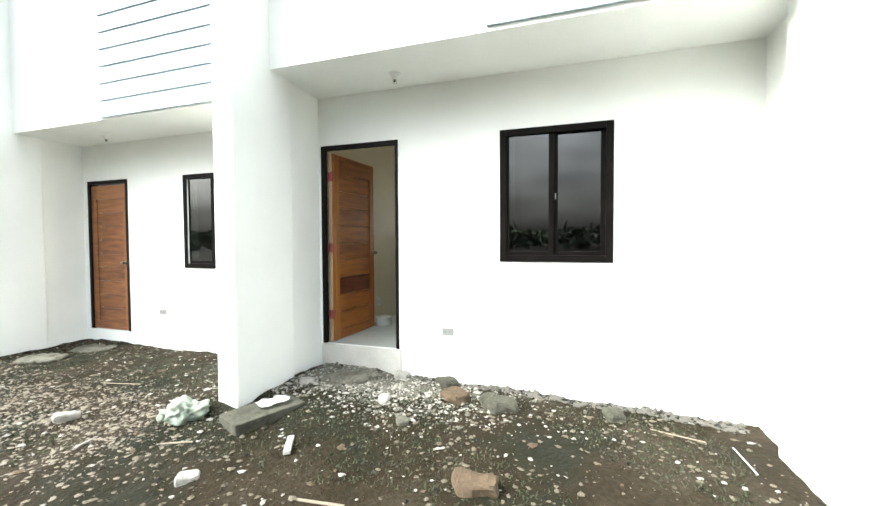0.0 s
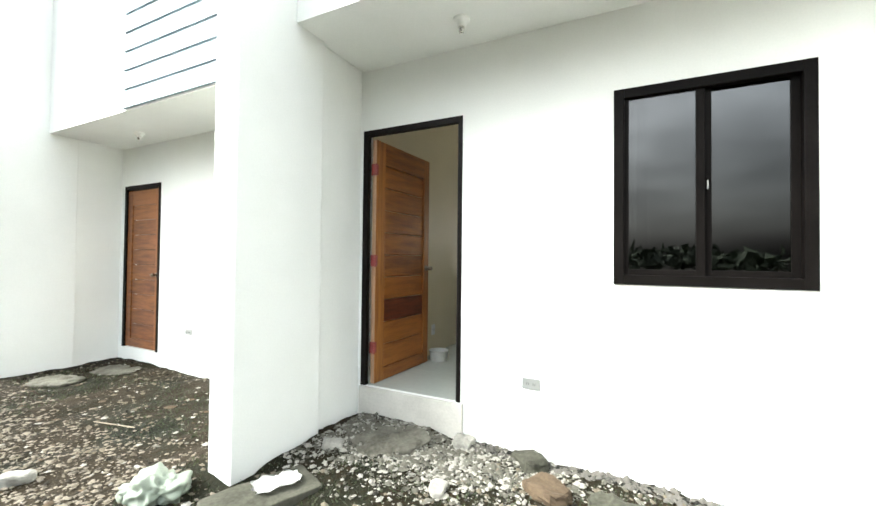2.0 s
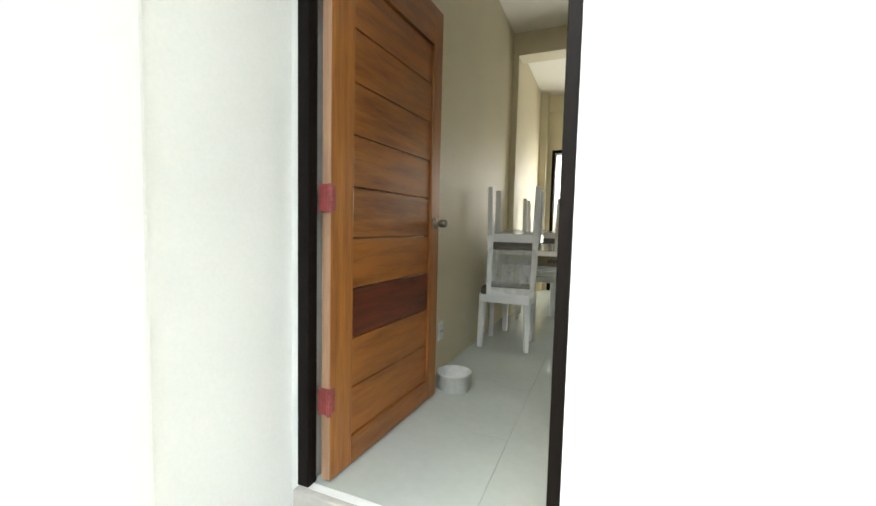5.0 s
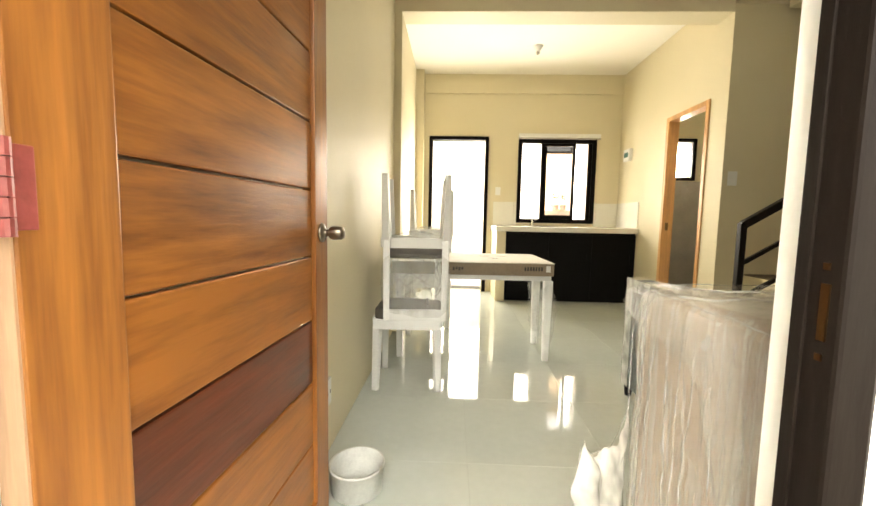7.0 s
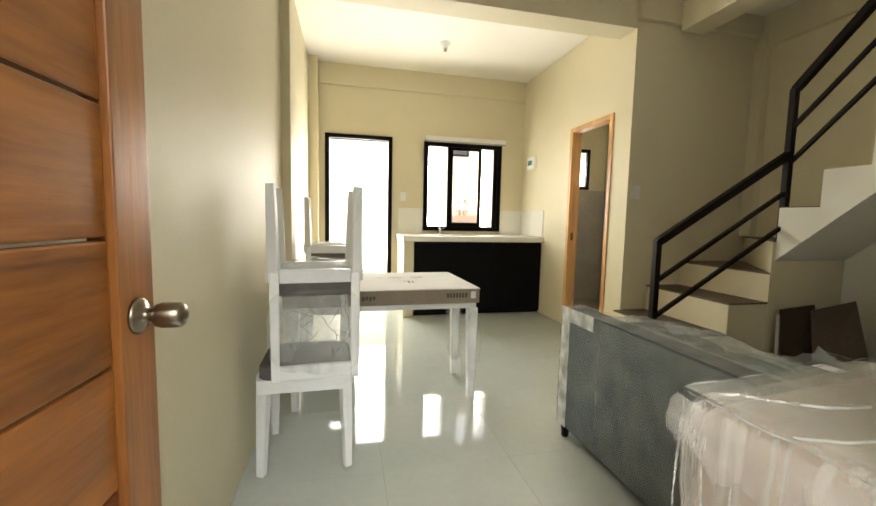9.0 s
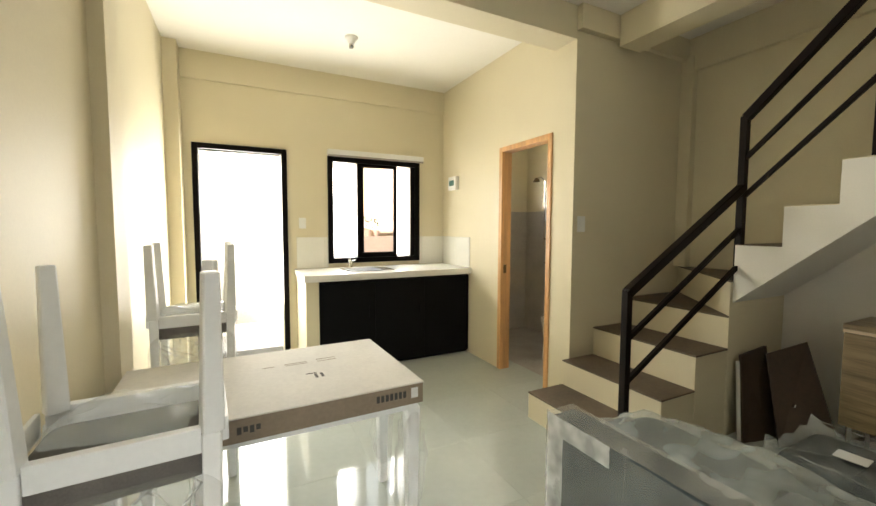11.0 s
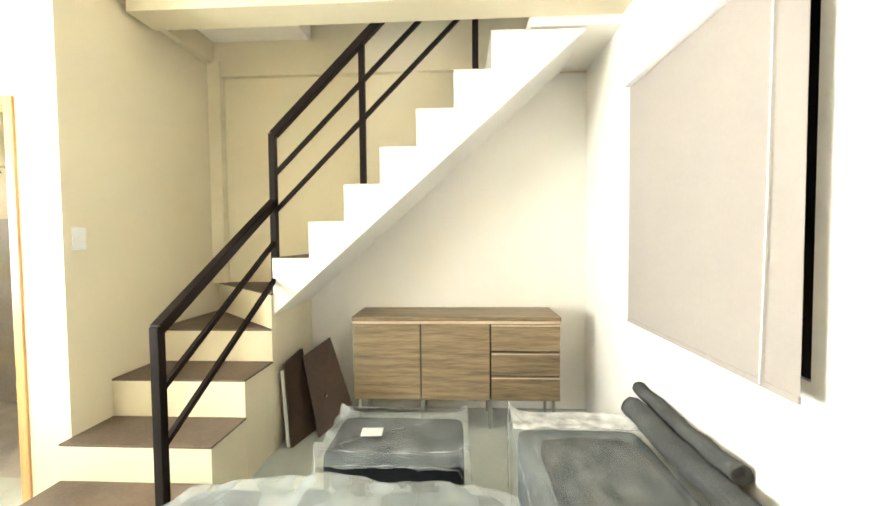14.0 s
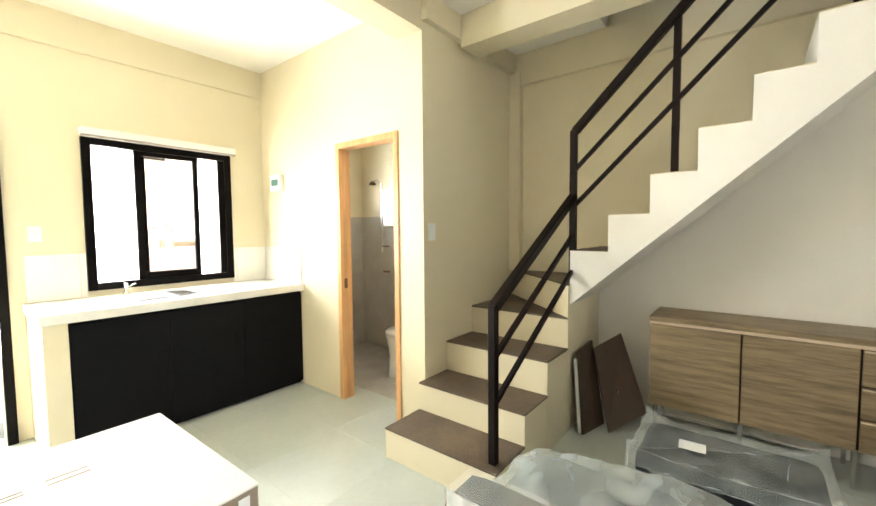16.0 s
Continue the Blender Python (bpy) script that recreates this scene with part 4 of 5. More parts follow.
smooth(part("film_flap", sheet(30, 16, drape), FILMTOP, wr, "torn hanging fold of film"))
smooth(part("film_tail", sheet(22, 18, tail), MILK, wr, "crumpled film flaring out on the floor"))
for k, (pts, r) in enumerate(((((-0.004, 0.205, 0.85), (-0.006, 0.208, 0.45), (-0.004, 0.206, 0.02)), 0.008), (((-0.004, 0.20, 0.855), (-0.004, -0.20, 0.835)), 0.005), (((0.0, 0.205, 0.858), (0.60, 0.205, 0.85)), 0.004), (((-0.002, -0.205, 0.83), (-0.002, -0.206, 0.05)), 0.005), ((tail(0, 0), tail(0.3, 0), tail(0.6, 0), tail(0.85, 0), tail(1, 0), tail(1, 0.5), tail(1, 1)), 0.006))):
    smooth(part("film_crease", crease(pts, r * 0.55, k), CREASE, wr))

for k in range(9):
    u = 0.06 + 0.07 * k
    lean = 0.018 * math.sin(k * 2.1)
    smooth(part("film_crease", crease(((-0.006, 0.195 - u * 0.62, 0.80 - 0.05 * (k % 3)), (-0.010, 0.195 - u * 0.62 + lean, 0.45 + 0.06 * (k % 2)), (-0.008, 0.195 - u * 0.62 + lean * 2, 0.10 + 0.05 * (k % 4))), 0.0032, k + 80, 0.007), CREASE, wr))
for pts in (((0.02, 0.17, 0.858), (0.16, 0.06, 0.862), (0.34, 0.02, 0.858), (0.60, -0.06, 0.852)), ((0.0, 0.05, 0.856), (0.20, -0.05, 0.860), (0.44, -0.16, 0.852))):
    smooth(part("film_crease", crease(pts, 0.005, 95, 0.010), CREASE, wr))

sf = thing("wrapped_sofa", (1.90, 1.50, 0.0), "grey fabric sofa wrapped in clear film", "sofa")
smooth(part("backrest", soft_box((-0.315, -0.56, 0.05), (-0.20, 0.50, 0.685), 26, 0.003, 4, 16, 1), GREYFAB, sf))
smooth(part("base", soft_box((-0.20, -0.54, 0.05), (0.18, 0.48, 0.40), 12, 0.006, 4, 14, 2), GREYFAB, sf))
for k in range(2):
    smooth(part("cushion", soft_box((-0.19, -0.53 + k * 0.50, 0.38), (0.19, -0.04 + k * 0.50, 0.615), 6, 0.010, 4, 14, 3 + k), GREYFAB, sf))
smooth(part("film_wrap", soft_box((-0.185, -0.575, 0.04), (0.205, 0.510, 0.640), 7, 0.028, 6, 44, 4), FILMSOFA, sf, "loose crumpled packing film"))
smooth(part("film_band", sheet(24, 5, lambda u, v: Vector((-0.322 - 0.006 * abs(noise.noise(Vector((u * 9, v * 3, 1)))), 0.495 - 0.075 * v, 0.69 - 0.63 * u))), MILK, sf, "milky film folded round the edge"))
smooth(part("film_band", sheet(20, 5, lambda u, v: Vector((-0.322 - 0.006 * abs(noise.noise(Vector((u * 9, v * 3, 5)))), 0.495 - 0.27 * u, 0.692 - 0.070 * v))), MILK, sf, "milky film folded over the top edge"))
smooth(part("film_band", sheet(20, 5, lambda u, v: Vector((-0.318 + 0.12 * v, 0.50 - 1.04 * u, 0.692 + 0.004 * noise.noise(Vector((u * 9, v * 3, 8)))))), FILMTOP, sf))
smooth(part("film_wrap", sheet(24, 24, lambda u, v: Vector((-0.3185 - 0.010 * abs(noise.noise(Vector((u * 5, v * 4, 11)))), 0.497 - 1.04 * u, 0.685 - 0.62 * v))), FILMCLEAR, sf, "clear film over the back panel"))
for k, (pts, r) in enumerate(((((-0.322, 0.502, 0.06), (-0.322, 0.502, 0.69)), 0.007), (((-0.322, 0.50, 0.692), (-0.322, 0.16, 0.690)), 0.005), (((-0.324, 0.17, 0.69), (-0.322, 0.18, 0.40), (-0.322, 0.175, 0.08)), 0.0035))):
    smooth(part("film_crease", crease(pts, r, k + 20, 0.004), CREASE, sf))
for x, y in ((-0.30, -0.5), (-0.30, 0.45), (0.12, -0.5), (0.12, 0.45)):
    part("foot", lathe([(0.018, 0), (0.024, 0.06)], 12), BLACK, sf).matrix_basis = Matrix.Translation((x, y, 0))

ot = thing("ottoman", (2.815, 1.42, 0.0), "dark charcoal ottoman loosely covered with clear film", "ottoman")
smooth(part("body", soft_box((-0.195, -0.325, 0.05), (0.195, 0.325, 0.41), 14, 0.004, 4, 14, 1), CHARCOAL, ot))
for x in (-0.15, 0.15):
    for y in (-0.27, 0.27):
        part("foot", box((x - 0.02, y - 0.02, 0), (x + 0.02, y + 0.02, 0.055), 0.003), BLACK, ot)
cov = bmesh.new()
N = 34
gv = [[None] * (N + 1) for _ in range(N + 1)]
for i in range(N + 1):
    for j in range(N + 1):
        u, v = i / N * 2 - 1, j / N * 2 - 1
        x, y = u * 0.285, v * 0.42
        ox, oy = max(0, abs(x) - 0.212), max(0, abs(y) - 0.345)
        drop = ox + oy
        x = math.copysign(min(abs(x), 0.212 + ox * 0.15), x)
        y = math.copysign(min(abs(y), 0.345 + oy * 0.15), y)
        peak = 0.05 * math.exp(-((abs(u) - 0.75) ** 2 + (abs(v) - 0.82) ** 2) / 0.012)
        n_ = 0.018 * noise.noise(Vector((u * 4, v * 5, 1))) + 0.012 * noise.noise(Vector((u * 11, v * 11, 5)))
        gv[i][j] = cov.verts.new((x + 0.4 * n_, y + 0.4 * n_, 0.428 - drop * 0.9 + peak + n_))
for i in range(N):
    for j in range(N):
        cov.faces.new((gv[i][j], gv[i + 1][j], gv[i + 1][j + 1], gv[i][j + 1]))
smooth(part("film_cover", cov, FILMCLEAR, ot, "clear film sheet with raised corners"))
part("label", box((-0.10, 0.07, 0.448), (-0.02, 0.17, 0.450), 0, pose(0, 0, 0, 0, 0, 4)), PAPER, ot, "white paper label")

for k, pts in enumerate((((-0.20, 0.30, 0.45), (0.02, -0.05, 0.436), (0.18, -0.32, 0.44)), ((-0.212, -0.33, 0.44), (-0.214, 0.0, 0.425), (-0.212, 0.33, 0.44)), ((0.20, -0.33, 0.45), (0.205, 0.33, 0.45)), ((-0.222, 0.33, 0.365), (-0.22, 0.0, 0.372), (-0.22, -0.30, 0.36), (-0.22, -0.34, 0.30)), ((-0.214, 0.345, 0.46), (-0.222, 0.35, 0.10)), ((-0.1, -0.20, 0.44), (0.18, -0.22, 0.45)))):
    smooth(part("film_crease", crease(pts, 0.0035, k + 40, 0.010), CREASE, ot))

s2 = thing("sofa_section", (2.48, 0.515, 0.0), "grey sofa seat section wrapped in milky clear film", "sofa section")
smooth(part("body", soft_box((-0.48, -0.30, 0.03), (0.46, 0.31, 0.395), 14, 0.006, 4, 16, 2), GREYFAB, s2))
smooth(part("cushion", soft_box((-0.46, -0.22, 0.36), (0.30, 0.24, 0.432), 6, 0.008, 5, 16, 5), CHARCOAL, s2))
smooth(part("film_wrap", soft_box((-0.50, -0.33, 0.02), (0.485, 0.345, 0.452), 12, 0.014, 6, 40, 7), FILM, s2, "wrinkled packing film"))
smooth(part("film_band", sheet(24, 8, lambda u, v: Vector((0.31 + 0.185 * v, 0.34 - 0.64 * u, 0.455 + 0.012 * noise.noise(Vector((u * 6, v * 5, 4))) + 0.05 * math.exp(-((u + v * 0 - 0.0) / 0.05) ** 2) * v))), MILK, s2, "milky folded film along the back"))
for k, (pts, r) in enumerate(((((0.30, 0.27, 0.452), (0.31, 0.0, 0.466), (0.29, -0.28, 0.456)), 0.004), (((-0.48, 0.26, 0.452), (-0.1, 0.275, 0.463), (0.30, 0.27, 0.456)), 0.004), (((-0.49, 0.348, 0.42), (0.0, 0.352, 0.445), (0.48, 0.348, 0.45)), 0.004), (((0.48, 0.345, 0.52), (0.488, 0.347, 0.30), (0.485, 0.345, 0.05)), 0.006), (((0.44, 0.345, 0.30), (0.30, 0.35, 0.05)), 0.003))):
    smooth(part("film_crease", crease(pts, r, k + 60, 0.008), CREASE, s2))


def fabric_roll(place, rz, length, radius, sag, seed, label):
    """A rolled-up fabric sheet with a spiral end, sagging a little along its length."""
    t = thing("roll", place, label, "fabric roll", rz)
    bm = bmesh.new()
    rings = []
    for i in range(33):
        u = i / 32
        c = Vector(((u - 0.5) * length, 0.012 * noise.noise(Vector((u * 4, seed, 0))), -sag * 4 * u * (1 - u) + 0.012 * noise.noise(Vector((u * 6, 0, seed)))))
        rings.append([bm.verts.new(c + Vector((0, math.cos(a), 0.92 * math.sin(a))) * radius * (1 + 0.14 * noise.noise(Vector((u * 7, math.cos(a) * 2 + seed, math.sin(a) * 2))))) for a in [2 * math.pi * k / 24 for k in range(24)]])
    for a_, b_ in zip(rings, rings[1:]):
        for k in range(24):
            bm.faces.new((a_[k], a_[(k + 1) % 24], b_[(k + 1) % 24], b_[k]))
    for ring, sx in ((rings[0], -1), (rings[-1], 1)):
        mid = sum((v.co for v in ring), Vector()) / 24
        inner = [bm.verts.new(mid + (v.co - mid) * 0.55 - Vector((sx * 0.03, 0, 0))) for v in ring]
        for k in range(24):
            q = (ring[k], inner[k], inner[(k + 1) % 24], ring[(k + 1) % 24])
            bm.faces.new(q if sx < 0 else q[::-1])
        bm.faces.new(inner if sx > 0 else inner[::-1])
    bmesh.ops.recalc_face_normals(bm, faces=bm.faces[:])
    smooth(part("fabric", bm, ROLLFAB, t))
    return t


fabric_roll((2.47, 0.215, 0.500), 1.5, 0.96, 0.056, 0.010, 1, "dark grey fabric roll lying along the front wall")
fabric_roll((2.66, 0.150, 0.560), -1.0, 0.80, 0.036, 0.015, 5, "thin grey fabric roll behind a thicker roll")

# ---- sideboard ----
sb = thing("sideboard", (3.66, 1.14, 0.0), "oak veneer sideboard with two doors and three drawers", "sideboard")
part("carcass", box((0.026, -0.735, 0.225), (0.395, 0.735, 0.790), 0.003), OAK, sb)
# dark brown sheet that paints the shade in the gaps between fronts
part("shadow_gap", box((0.022, -0.728, 0.232), (0.0255, 0.728, 0.782)), BROWN, sb)
part("top", box((0.0, -0.737, 0.790), (0.396, 0.737, 0.822), 0.004), OAK, sb)
# pull edges along the fronts, coloured pale for the highlight they catch
part("edge_strip", box((-0.010, -0.733, 0.774), (0.016, 0.733, 0.792), 0.004), OAKEDGE_LIT, sb, "finger-pull edge with its highlight in the colour")
for y0, y1 in ((0.250, 0.730), (-0.241, 0.241)):
    part("door", box((0.002, y0, 0.228), (0.021, y1, 0.770), 0.003), OAK, sb)
for z0, z1 in ((0.228, 0.396), (0.408, 0.568), (0.580, 0.768)):
    d = part("drawer", box((0.002, -0.730, z0), (0.021, -0.252, z1), 0.003), OAK, sb)
    part("pull_edge", box((-0.003, -0.728, z1 - 0.012), (0.010, -0.253, z1 - 0.003), 0.003), OAKEDGE_LIT, d)
for y in (0.70, 0.24, -0.245, -0.70):
    for x in (0.06, 0.35):
        part("leg", bar((x, y, 0.225), (x, y, 0.0), 0.03, None, True, 0.7), CHROME, sb)


def panel(name, corners, t, label):
    """A loose board through four corners, with thickness."""
    c = [Vector(p) for p in corners]
    n_ = (c[1] - c[0]).cross(c[3] - c[0]).normalized() * t
    bm = bmesh.new()
    base = c[0]
    a_ = [bm.verts.new(p - base) for p in c]
    b_ = [bm.verts.new(p - base + n_) for p in c]
    bm.faces.new(a_[::-1])
    bm.faces.new(b_)
    for i in range(4):
        bm.faces.new((a_[i], a_[(i + 1) % 4], b_[(i + 1) % 4], b_[i]))
    bmesh.ops.recalc_face_normals(bm, faces=bm.faces[:])
    t_ = thing(name, base, label, "board")
    part("board", bm, BROWN, t_)
    return t_


pa = panel("wood_panel", [(3.41, 2.235, 0.0), (3.66, 2.17, 0.0), (3.74, 2.285, 0.57), (3.45, 2.292, 0.545)], 0.02, "dark brown panel leaning under the stairs")
part("pale_edge", box((-0.012, -0.004, 0.0), (-0.004, 0.016, 0.5), 0, pose(0.0, 0.0, 0.01, -5.5, 4, 0)), PAPER, pa, "pale board edge")
pb = panel("wood_panel", [(3.545, 2.095, 0.0), (3.74, 1.90, 0.12), (3.84, 2.10, 0.63), (3.65, 2.235, 0.54)], 0.02, "dark brown panel with metal fitting leaning in front of another")
part("fitting", lathe([(0.014, 0), (0.014, 0.006), (0.004, 0.008)], 14), CHROME, pb).matrix_basis = pose(0.10, -0.03, 0.26, 0, -70, -45)

# ---- yard behind and the ground in front ----
def ground_z(x, y):
    if y > 2:
        return -0.24 + 0.02 * noise.noise(Vector((x * 1.5, y * 1.5, 4)))
    base = -0.30 + 0.10 * math.exp(-((x - 0.35) ** 2 / 1.0 + (y + 0.45) ** 2 / 0.9)) - 0.06 / (1 + math.exp(max(-30, min(30, -(x - 3.1) * 4)))) * math.exp(-((y + 0.2) / 0.7) ** 2)
    base += 0.06 * math.exp(-((x + 0.3) ** 2 / 0.05 + (y + 1.0) ** 2 / 0.10))
    base -= 0.015 * math.exp(-((x + 2.4) ** 2 / 4 + y ** 2 / 0.8))
    v = Vector((x, y, 0))
    near = math.exp(-max(0, -y - 6) / 6) * math.exp(-max(0, abs(x) - 8) / 6)
    return base + near * (0.035 * noise.noise(v * 1.7) + 0.020 * noise.noise(v * 5.1) + 0.010 * noise.noise(v * 13) + 0.006 * noise.noise(v * 31))


def axis_steps(lo, hi, step, far):
    inner = list(np.arange(lo, hi + 1e-6, step))
    outer, d = [], 0.4
    while d < far:
        outer.append(d)
        d *= 1.6
    return [lo - d for d in outer[::-1]] + inner + [hi + d for d in outer]


gx, gy = axis_steps(-5.6, 4.6, 0.045, 400), axis_steps(-4.6, 0.6, 0.045, 400)
verts = [(x, y, ground_z(x, y)) for y in gy for x in gx]
w_ = len(gx)
faces = [(j * w_ + i, j * w_ + i + 1, (j + 1) * w_ + i + 1, (j + 1) * w_ + i) for j in range(len(gy) - 1) for i in range(w_ - 1)]
gm = bpy.data.meshes.new("ground")
gm.from_pydata(verts, [], faces)
gm.materials.append(SOIL)
ground = smooth(tagged(new("ground", gm), "rough brown construction soil with moss and rubble", kind="structure"))
ramp = [n for n in SOIL.node_tree.nodes if n.type == "VALTORGB"][0].color_ramp
e = ramp.elements.new(0.60)
e.color = (0.0115, 0.0118, 0.0062, 1)
e = ramp.elements.new(0.74)
e.color = (0.017, 0.012, 0.006, 1)
ramp.elements[-1].color = (0.034, 0.027, 0.017, 1)

rng = np.random.default_rng(7)


def scatter(name, count, size, region, material, label, flat=0.6):
    """Many broken pieces of rubble, one mesh of kind stuff; region gives a weight at x, y."""
    base = np.array([(0, 0, 1), (0.9, 0, 0.2), (0.28, 0.85, 0.2), (-0.72, 0.53, 0.2), (-0.72, -0.53, 0.2), (0.28, -0.85, 0.2), (0, 0, -0.8)], float)
    tri = [(0, 1, 2), (0, 2, 3), (0, 3, 4), (0, 4, 5), (0, 5, 1), (6, 2, 1), (6, 3, 2), (6, 4, 3), (6, 5, 4), (6, 1, 5)]
    vs, fs = [], []
    made = 0
    while made < count:
        x, y = rng.uniform(-5.2, 4.3), rng.uniform(-3.9, 0.15)
        if rng.uniform() > region(x, y):
            continue
        s_ = size[0] + (size[1] - size[0]) * rng.uniform() ** 3
        a_ = rng.uniform(0, 6.28)
        p = base * rng.uniform(0.55, 1.25, base.shape) * np.array([s_, s_ * rng.uniform(0.5, 1), s_ * flat * rng.uniform(0.4, 1)])
        r_ = np.array([[math.cos(a_), -math.sin(a_), 0], [math.sin(a_), math.cos(a_), 0], [0, 0, 1]])
        p = p @ r_.T + np.array([x, y, ground_z(x, y) + s_ * 0.12])
        k = len(vs)
        vs.extend(p.tolist())
        fs.extend([(a + k, b + k, c + k) for a, b, c in tri])
        made += 1
    me = bpy.data.meshes.new(name)
    me.from_pydata(vs, [], fs)
    me.materials.append(material)
    return tagged(new(name, me), label, kind="stuff")


def outside(x, y):
    if -0.20 < x < 0.03 and y > -1.24 or x > 3.86 or y > (-0.01 if x > -0.19 else 0.18) or NX - 0.2 < x < NX and y > -1.0 or 0 < x < 0.95 and y > -0.05:
        return 0
    return 1


scatter("rubble", 9000, (0.005, 0.032), lambda x, y: outside(x, y) * (0.25 + 0.75 * (noise.noise(Vector((x * 0.9, y * 0.9, 7))) > 0)), RUBBLE, "scattered grey and brown rubble")
scatter("gravel", 3600, (0.010, 0.040), lambda x, y: outside(x, y) * math.exp(-((x - 0.6) ** 2 / 0.7 + (y + 0.3) ** 2 / 0.12)), MORTAR, "pale grey gravel by the doorstep")
scatter("grit", 5200, (0.006, 0.030), lambda x, y: outside(x, y) * math.exp(-((x - 0.75) ** 2 / 0.9 + (y + 0.32) ** 2 / 0.16)), GRAVEL, "light grey broken gravel below the front door", 0.8)
scatter("pale_gravel", 11000, (0.006, 0.030), lambda x, y: outside(x, y) * math.exp(-(max(0, x + 0.75) ** 2 / 0.35 + (y + 1.75) ** 2 / 0.35)), PALESOIL, "pale beige stony soil before the neighbouring unit", 0.5)
scatter("mortar_chips", 1400, (0.005, 0.036), lambda x, y: outside(x, y) * (0.3 + 0.7 * math.exp(-((x - 0.5) ** 2 / 1.5 + (y + 0.6) ** 2 / 0.4))), CHIP, "small white mortar chips", 0.5)
scatter("wall_foot_debris", 1500, (0.010, 0.042), lambda x, y: outside(x, y) * (1.0 if y > -0.13 and x > 0.95 else 0.0), FOOT, "mortar droppings along the wall foot", 0.8)
scatter("clods", 260, (0.015, 0.06), lambda x, y: outside(x, y) * (1.0 if x < -0.3 or y < -1.6 else 0.3), BRICKBIT, "brown soil clods and broken pieces", 0.45)

wv, wf = [], []
for _ in range(24000):
    x, y = rng.uniform(-4.0, 3.6), rng.uniform(-3.2, -0.15)
    if not outside(x, y) or noise.noise(Vector((x * 1.1, y * 1.1, 21))) < 0.02 and (x - 1.0) ** 2 + (y + 1.15) ** 2 > 0.45:
        continue
    a_, h_ = rng.uniform(0, 6.28), rng.uniform(0.008, 0.028)
    z = ground_z(x, y)
    d_ = (math.cos(a_) * 0.006, math.sin(a_) * 0.006)
    t_ = (rng.normal() * 0.012, rng.normal() * 0.012)
    k = len(wv)
    wv += [(x - d_[0], y - d_[1], z), (x + d_[0], y + d_[1], z), (x + t_[0], y + t_[1], z + h_)]
    wf.append((k, k + 1, k + 2))
wm = bpy.data.meshes.new("moss")
wm.from_pydata(wv, [], wf)
wm.materials.append(WEED)
tagged(new("moss", wm), "thin moss and sprouting weeds on the soil", kind="stuff")


def on_ground(name, x, y, label, category, rz=0, lift=0.0, group=""):
    return thing(name, (x, y, ground_z(x, y) + lift), label, category, rz, group)


sk = on_ground("woven_sack", -0.26, -1.46, "crumpled white woven plastic sack on the soil", "sack", 35)
smooth(part("cloth", soft_box((-0.15, -0.10, -0.02), (0.15, 0.10, 0.11), 2.4, 0.055, 12, 30, 3), SACK, sk))
cs = on_ground("concrete_slab", 0.27, -1.20, "broken concrete slab lying by the fin wall", "slab", 68)
part("slab", soft_box((-0.28, -0.15, -0.03), (0.28, 0.15, 0.085), 26, 0.006, 8, 16, 4), MOSSY, cs)
ps = on_ground("paper_sheet", 0.30, -1.13, "torn white cement-bag paper on the slab", "paper", 60, 0.082)
pbm = bmesh.new()
pg = [[pbm.verts.new(((i / 12 - 0.5) * 0.24 * (1 + 0.2 * noise.noise(Vector((0, j * 0.5, 2)))), (j / 8 - 0.5) * 0.15 * (1 + 0.3 * noise.noise(Vector((i * 0.5, 0, 4)))), 0.012 + 0.018 * noise.noise(Vector((i * 0.4, j * 0.4, 8))))) for j in range(9)] for i in range(13)]
for i in range(12):
    for j in range(8):
        pbm.faces.new((pg[i][j], pg[i + 1][j], pg[i + 1][j + 1], pg[i][j + 1]))
bmesh.ops.solidify(pbm, geom=pbm.faces[:], thickness=0.003)
smooth(part("sheet", pbm, PAPER, ps))
for x, y, ln, rz, w, m_, lab in ((0.77, -1.52, 0.24, -58, 0.045, CHIP, "short pale timber offcut on the soil"), (1.29, -1.93, 0.30, 4, 0.016, TWIG, "thin dry twig on the soil"), (3.62, -0.72, 0.30, 95, 0.008, SIDING, "thin blue plastic straw on the soil"), (0.0, -1.72, 0.22, 20, 0.014, TWIG, "thin dry twig on the soil"), (-0.67, -1.88, 0.14, -70, 0.02, CHIP, "white splinter on the soil"), (3.3, -0.45, 0.35, -20, 0.012, TWIG, "thin dry twig on the soil"), (-1.7, -1.0, 0.5, 10, 0.010, TWIG, "long dry twig on the soil")):
    st_ = on_ground("stick", x, y, lab, "stick", rz, 0.012)
    part("stick", bar((-ln / 2, 0, 0), (ln / 2, 0, 0.01), w, w * 0.5), m_, st_)
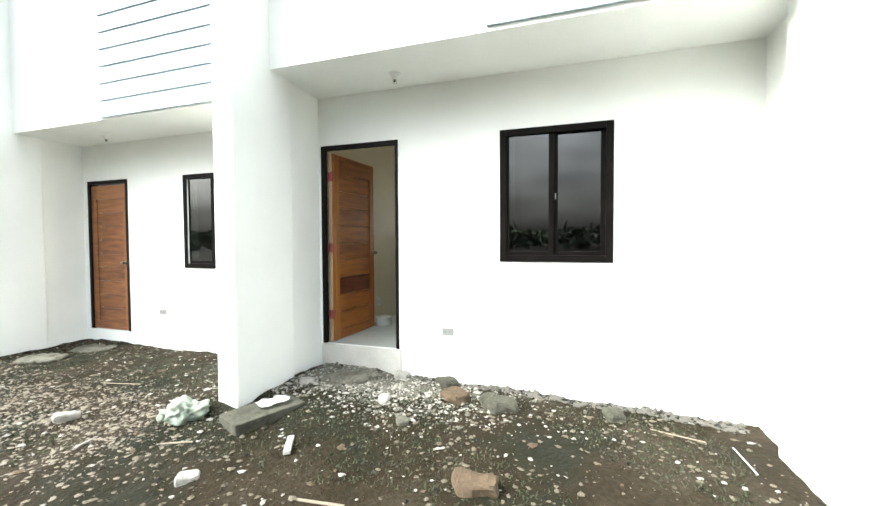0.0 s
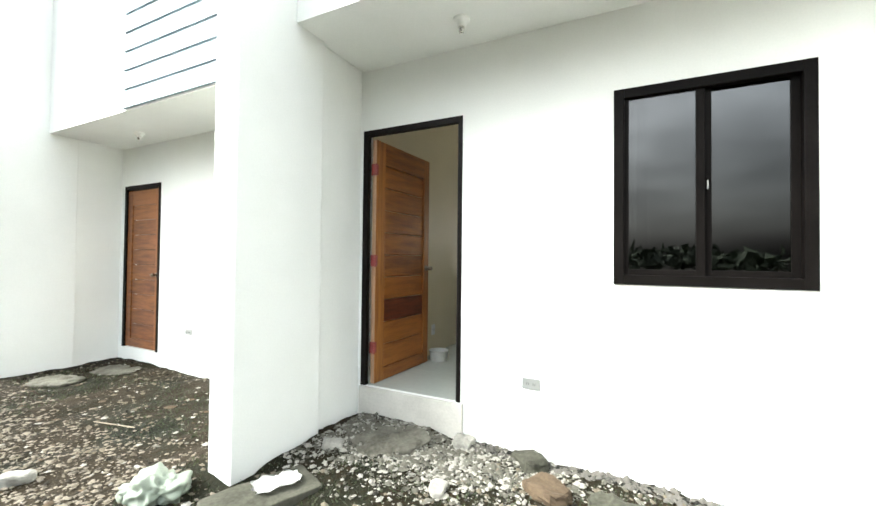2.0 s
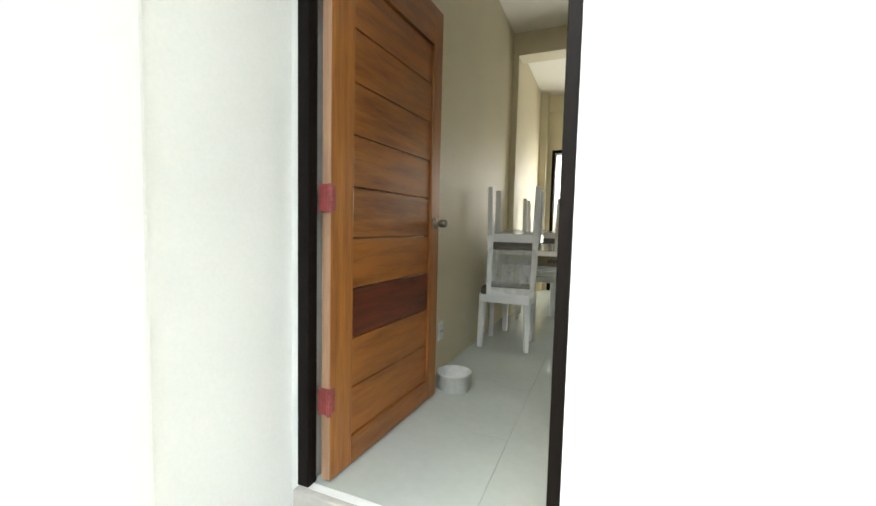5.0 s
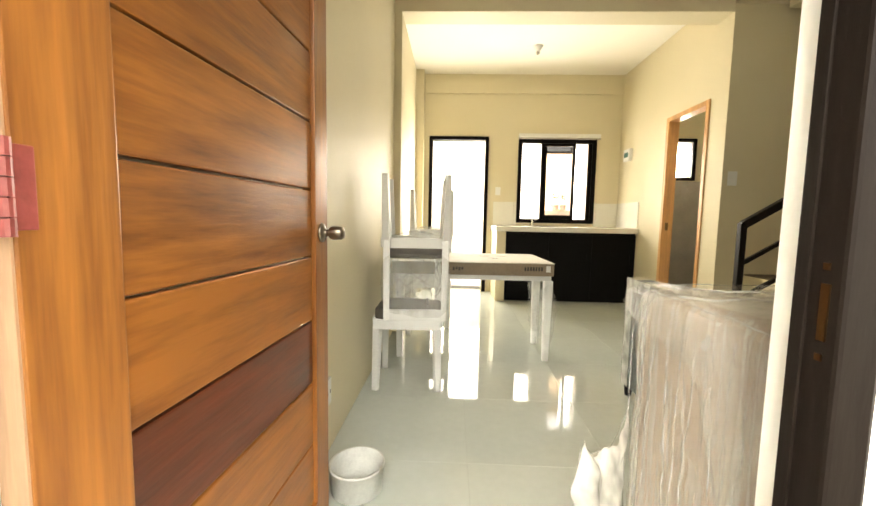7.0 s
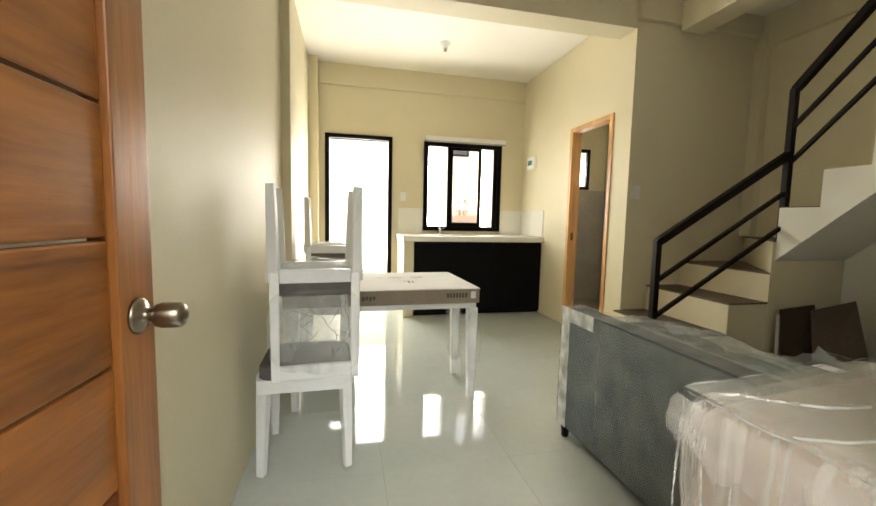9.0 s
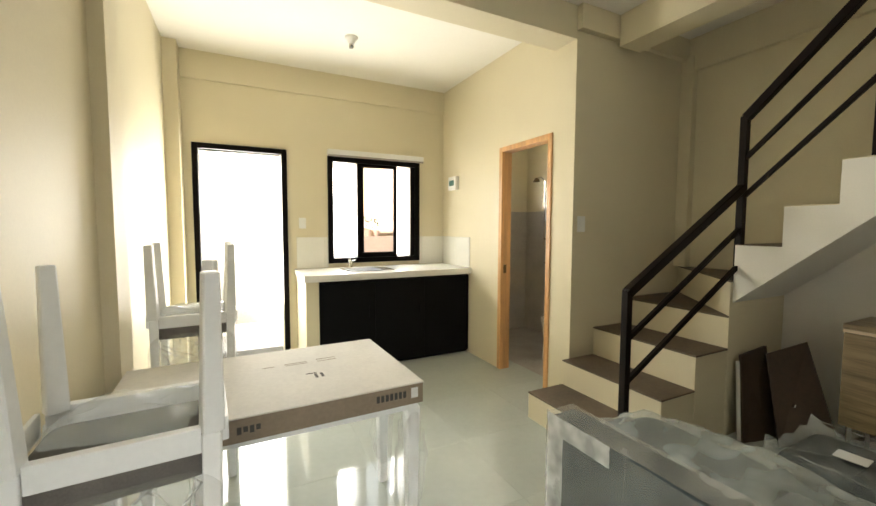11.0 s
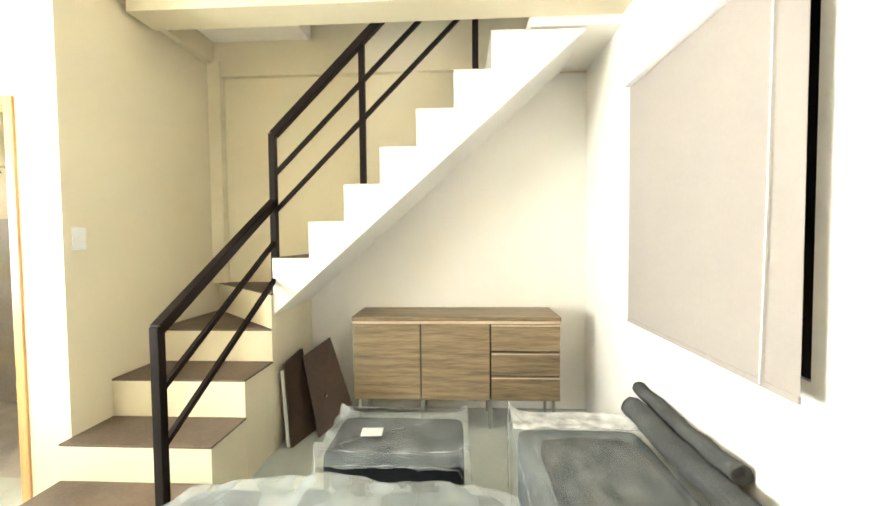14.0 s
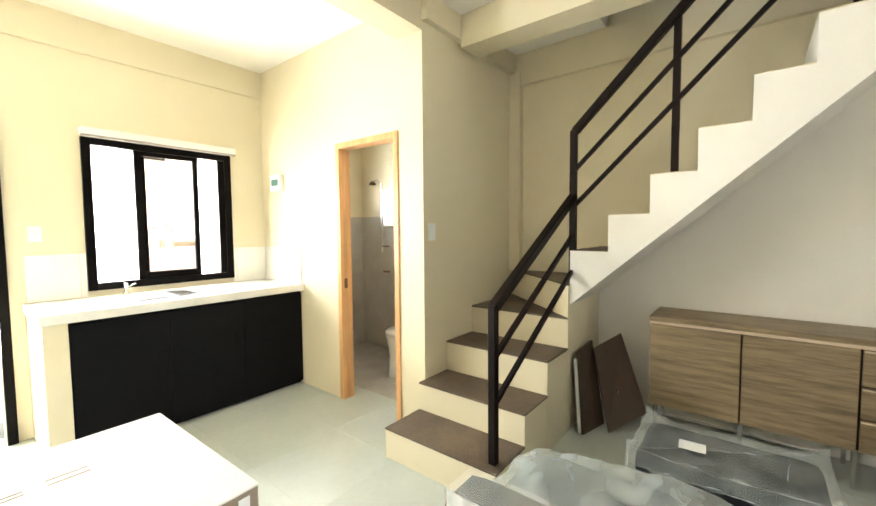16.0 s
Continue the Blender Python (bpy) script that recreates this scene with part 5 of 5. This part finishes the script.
for x, y, s_, m_, lab in ((2.05, -1.53, 0.11, BRICKBIT, "brown broken brick piece on the soil"), (1.067, -0.69, 0.06, CHIP, "white mortar lump on the soil"), (0.42, -1.97, 0.06, CHIP, "white mortar lump on the soil"), (-1.22, -1.68, 0.075, CHIP, "pale flat mortar piece on the soil"), (1.62, -0.42, 0.12, BRICKBIT, "brown broken brick piece on the soil"), (2.0, -0.45, 0.13, MOSSY, "grey mortar lump by the wall foot"), (1.45, -0.12, 0.10, MOSSY, "grey mortar lump by the wall foot"), (2.9, -0.28, 0.10, MOSSY, "grey mortar lump by the wall foot"), (0.98, -0.10, 0.09, CHIP, "white mortar lump at the doorstep corner"), (0.25, -0.62, 0.07, CHIP, "white mortar lump on the soil"), (1.35, -0.95, 0.06, MORTAR, "grey mortar lump by the wall foot"), (-3.5, -0.7, 0.24, MORTAR, "flat grey concrete piece on the soil"), (-3.55, -0.12, 0.26, MORTAR, "flat mortar spill at the neighbouring door"), (0.55, -0.36, 0.26, MORTAR, "flat mortar spill below the doorstep")):
    ch = on_ground("rubble_piece", x, y, lab, "rubble piece", int(x * 97) % 180)
    hz = 0.03 if s_ > 0.2 else s_ * 0.55
    part("piece", soft_box((-s_, -s_ * 0.7, -0.02), (s_, s_ * 0.7, hz), 5.0 if s_ < 0.2 else 3.0, s_ * (0.30 if s_ < 0.2 else 0.10), 11, 4 if s_ < 0.2 else 12, int(x * 10)), m_, ch)

wall("yard_wall", "y", 7.50, 0.12, (1.6, 8.5), (-0.5, 1.20), [], BROWNRENDER)
wall("yard_wall_high", "y", 7.50, 0.12, (-3.0, 1.599), (-0.5, 1.46), [], GREYBLOCK)
# added house: its sunlit white wall hides the dark horizon beyond the back door
white_backdrop = thing("house", (-2.6, 12.0, -0.2), "plain pale house added to fill the back doorway with white", "house")
part("wall", box((-3.0, 0, 0), (4.4, 5, 4.0)), OFFWHITE, white_backdrop)
part("roof", box((-3.2, -0.25, 4.0), (4.6, 5.2, 4.15)), ROOF, white_backdrop)
wall("yard_side_left", "x", -0.25, 0.10, (YB + 0.15, 7.5), (-0.5, 1.25), [], GREYBLOCK)
wall("yard_side_right", "x", 4.2, 0.10, (YB + 0.15, 7.5), (-0.5, 1.25), [], GREYBLOCK)
block("yard_slab", (-0.15, YB + 0.15, -0.3), (4.2, 7.5, -0.10), mat("pale_concrete", (0.52, 0.50, 0.45), 0.85, 0.15, 2, 40, 0.3))
block("back_step", (0.15, YB + 0.15, -0.4), (1.1, YB + 0.6, -0.03), MORTAR)
for x, label in ((2.55, "brown clay flowerpot with a small plant on the yard wall"), (2.70, "brown clay flowerpot with a small plant on the yard wall")):
    pt = thing("potted_plant", (x, 7.56, 1.20), label, "potted plant", group="pots on the yard wall")
    part("pot", lathe([(0.045, 0), (0.065, 0.10), (0.07, 0.10), (0.07, 0.115)], 16), ROOF, pt)
    lv = bmesh.new()
    for k in range(26):
        a_, h_ = rng.uniform(0, 6.28), rng.uniform(0.05, 0.22)
        r_ = rng.uniform(0.01, 0.08)
        c_ = Vector((r_ * math.cos(a_), r_ * math.sin(a_), 0.10 + h_))
        q = [lv.verts.new(c_ + Vector(rng.normal(0, 0.022, 3))) for _ in range(3)]
        lv.faces.new(q)
    part("leaves", lv, WEED, pt)
hs = thing("house", (5.6, 13.0, -0.2), "beige rendered house behind the yard with a brown lean-to roof", "house")
part("wall", box((-3.3, 0, 0), (3.5, 5, 5.6)), TANWALL, hs)
for k in range(3):
    wn_ = part("window", box((-2.2 + k * 1.9, -0.03, 3.4), (-1.2 + k * 1.9, 0.0, 4.6)), FRAME, hs)
    part("pane", box((-2.14 + k * 1.9, -0.035, 3.46), (-1.26 + k * 1.9, -0.031, 4.54)), TINT, wn_)
part("lean_to_roof", box((-1.9, -2.2, 1.45), (3.4, -0.001, 1.52), 0, pose(0, 0, 0.25, 7, 0, 0)), ROOF, hs)
part("fascia", box((-1.9, -2.24, 1.12), (3.4, -2.2, 1.30)), ROOF, hs)
part("roof", box((-3.6, -0.4, 5.6), (3.8, 5.4, 5.75)), ROOF, hs)

# far tree line across the open land in front
tv, tf = [], []
for k in range(700):
    a_ = rng.uniform(0.15, math.pi - 0.15)
    d_ = rng.uniform(62, 80)
    x, y = d_ * math.cos(a_) * 1.4, -d_ * math.sin(a_)
    hh = 2.2 + 2.2 * abs(noise.noise(Vector((x * 0.05, y * 0.05, 3)))) * rng.uniform(0.6, 1.6)
    for _ in range(9):
        c_ = np.array([x + rng.normal() * 1.2, y + rng.normal() * 1.2, rng.uniform(0.1, 1.0) * hh])
        p = c_ + rng.normal(0, 0.55, (4, 3))
        n_ = len(tv)
        tv.extend(p.tolist())
        tf.extend([(n_, n_ + 1, n_ + 2), (n_, n_ + 2, n_ + 3), (n_, n_ + 3, n_ + 1), (n_ + 1, n_ + 3, n_ + 2)])
tm = bpy.data.meshes.new("far_trees")
tm.from_pydata(tv, [], tf)
tm.materials.append(TREES)
tagged(new("far_trees", tm), "distant dark tree line", kind="stuff")
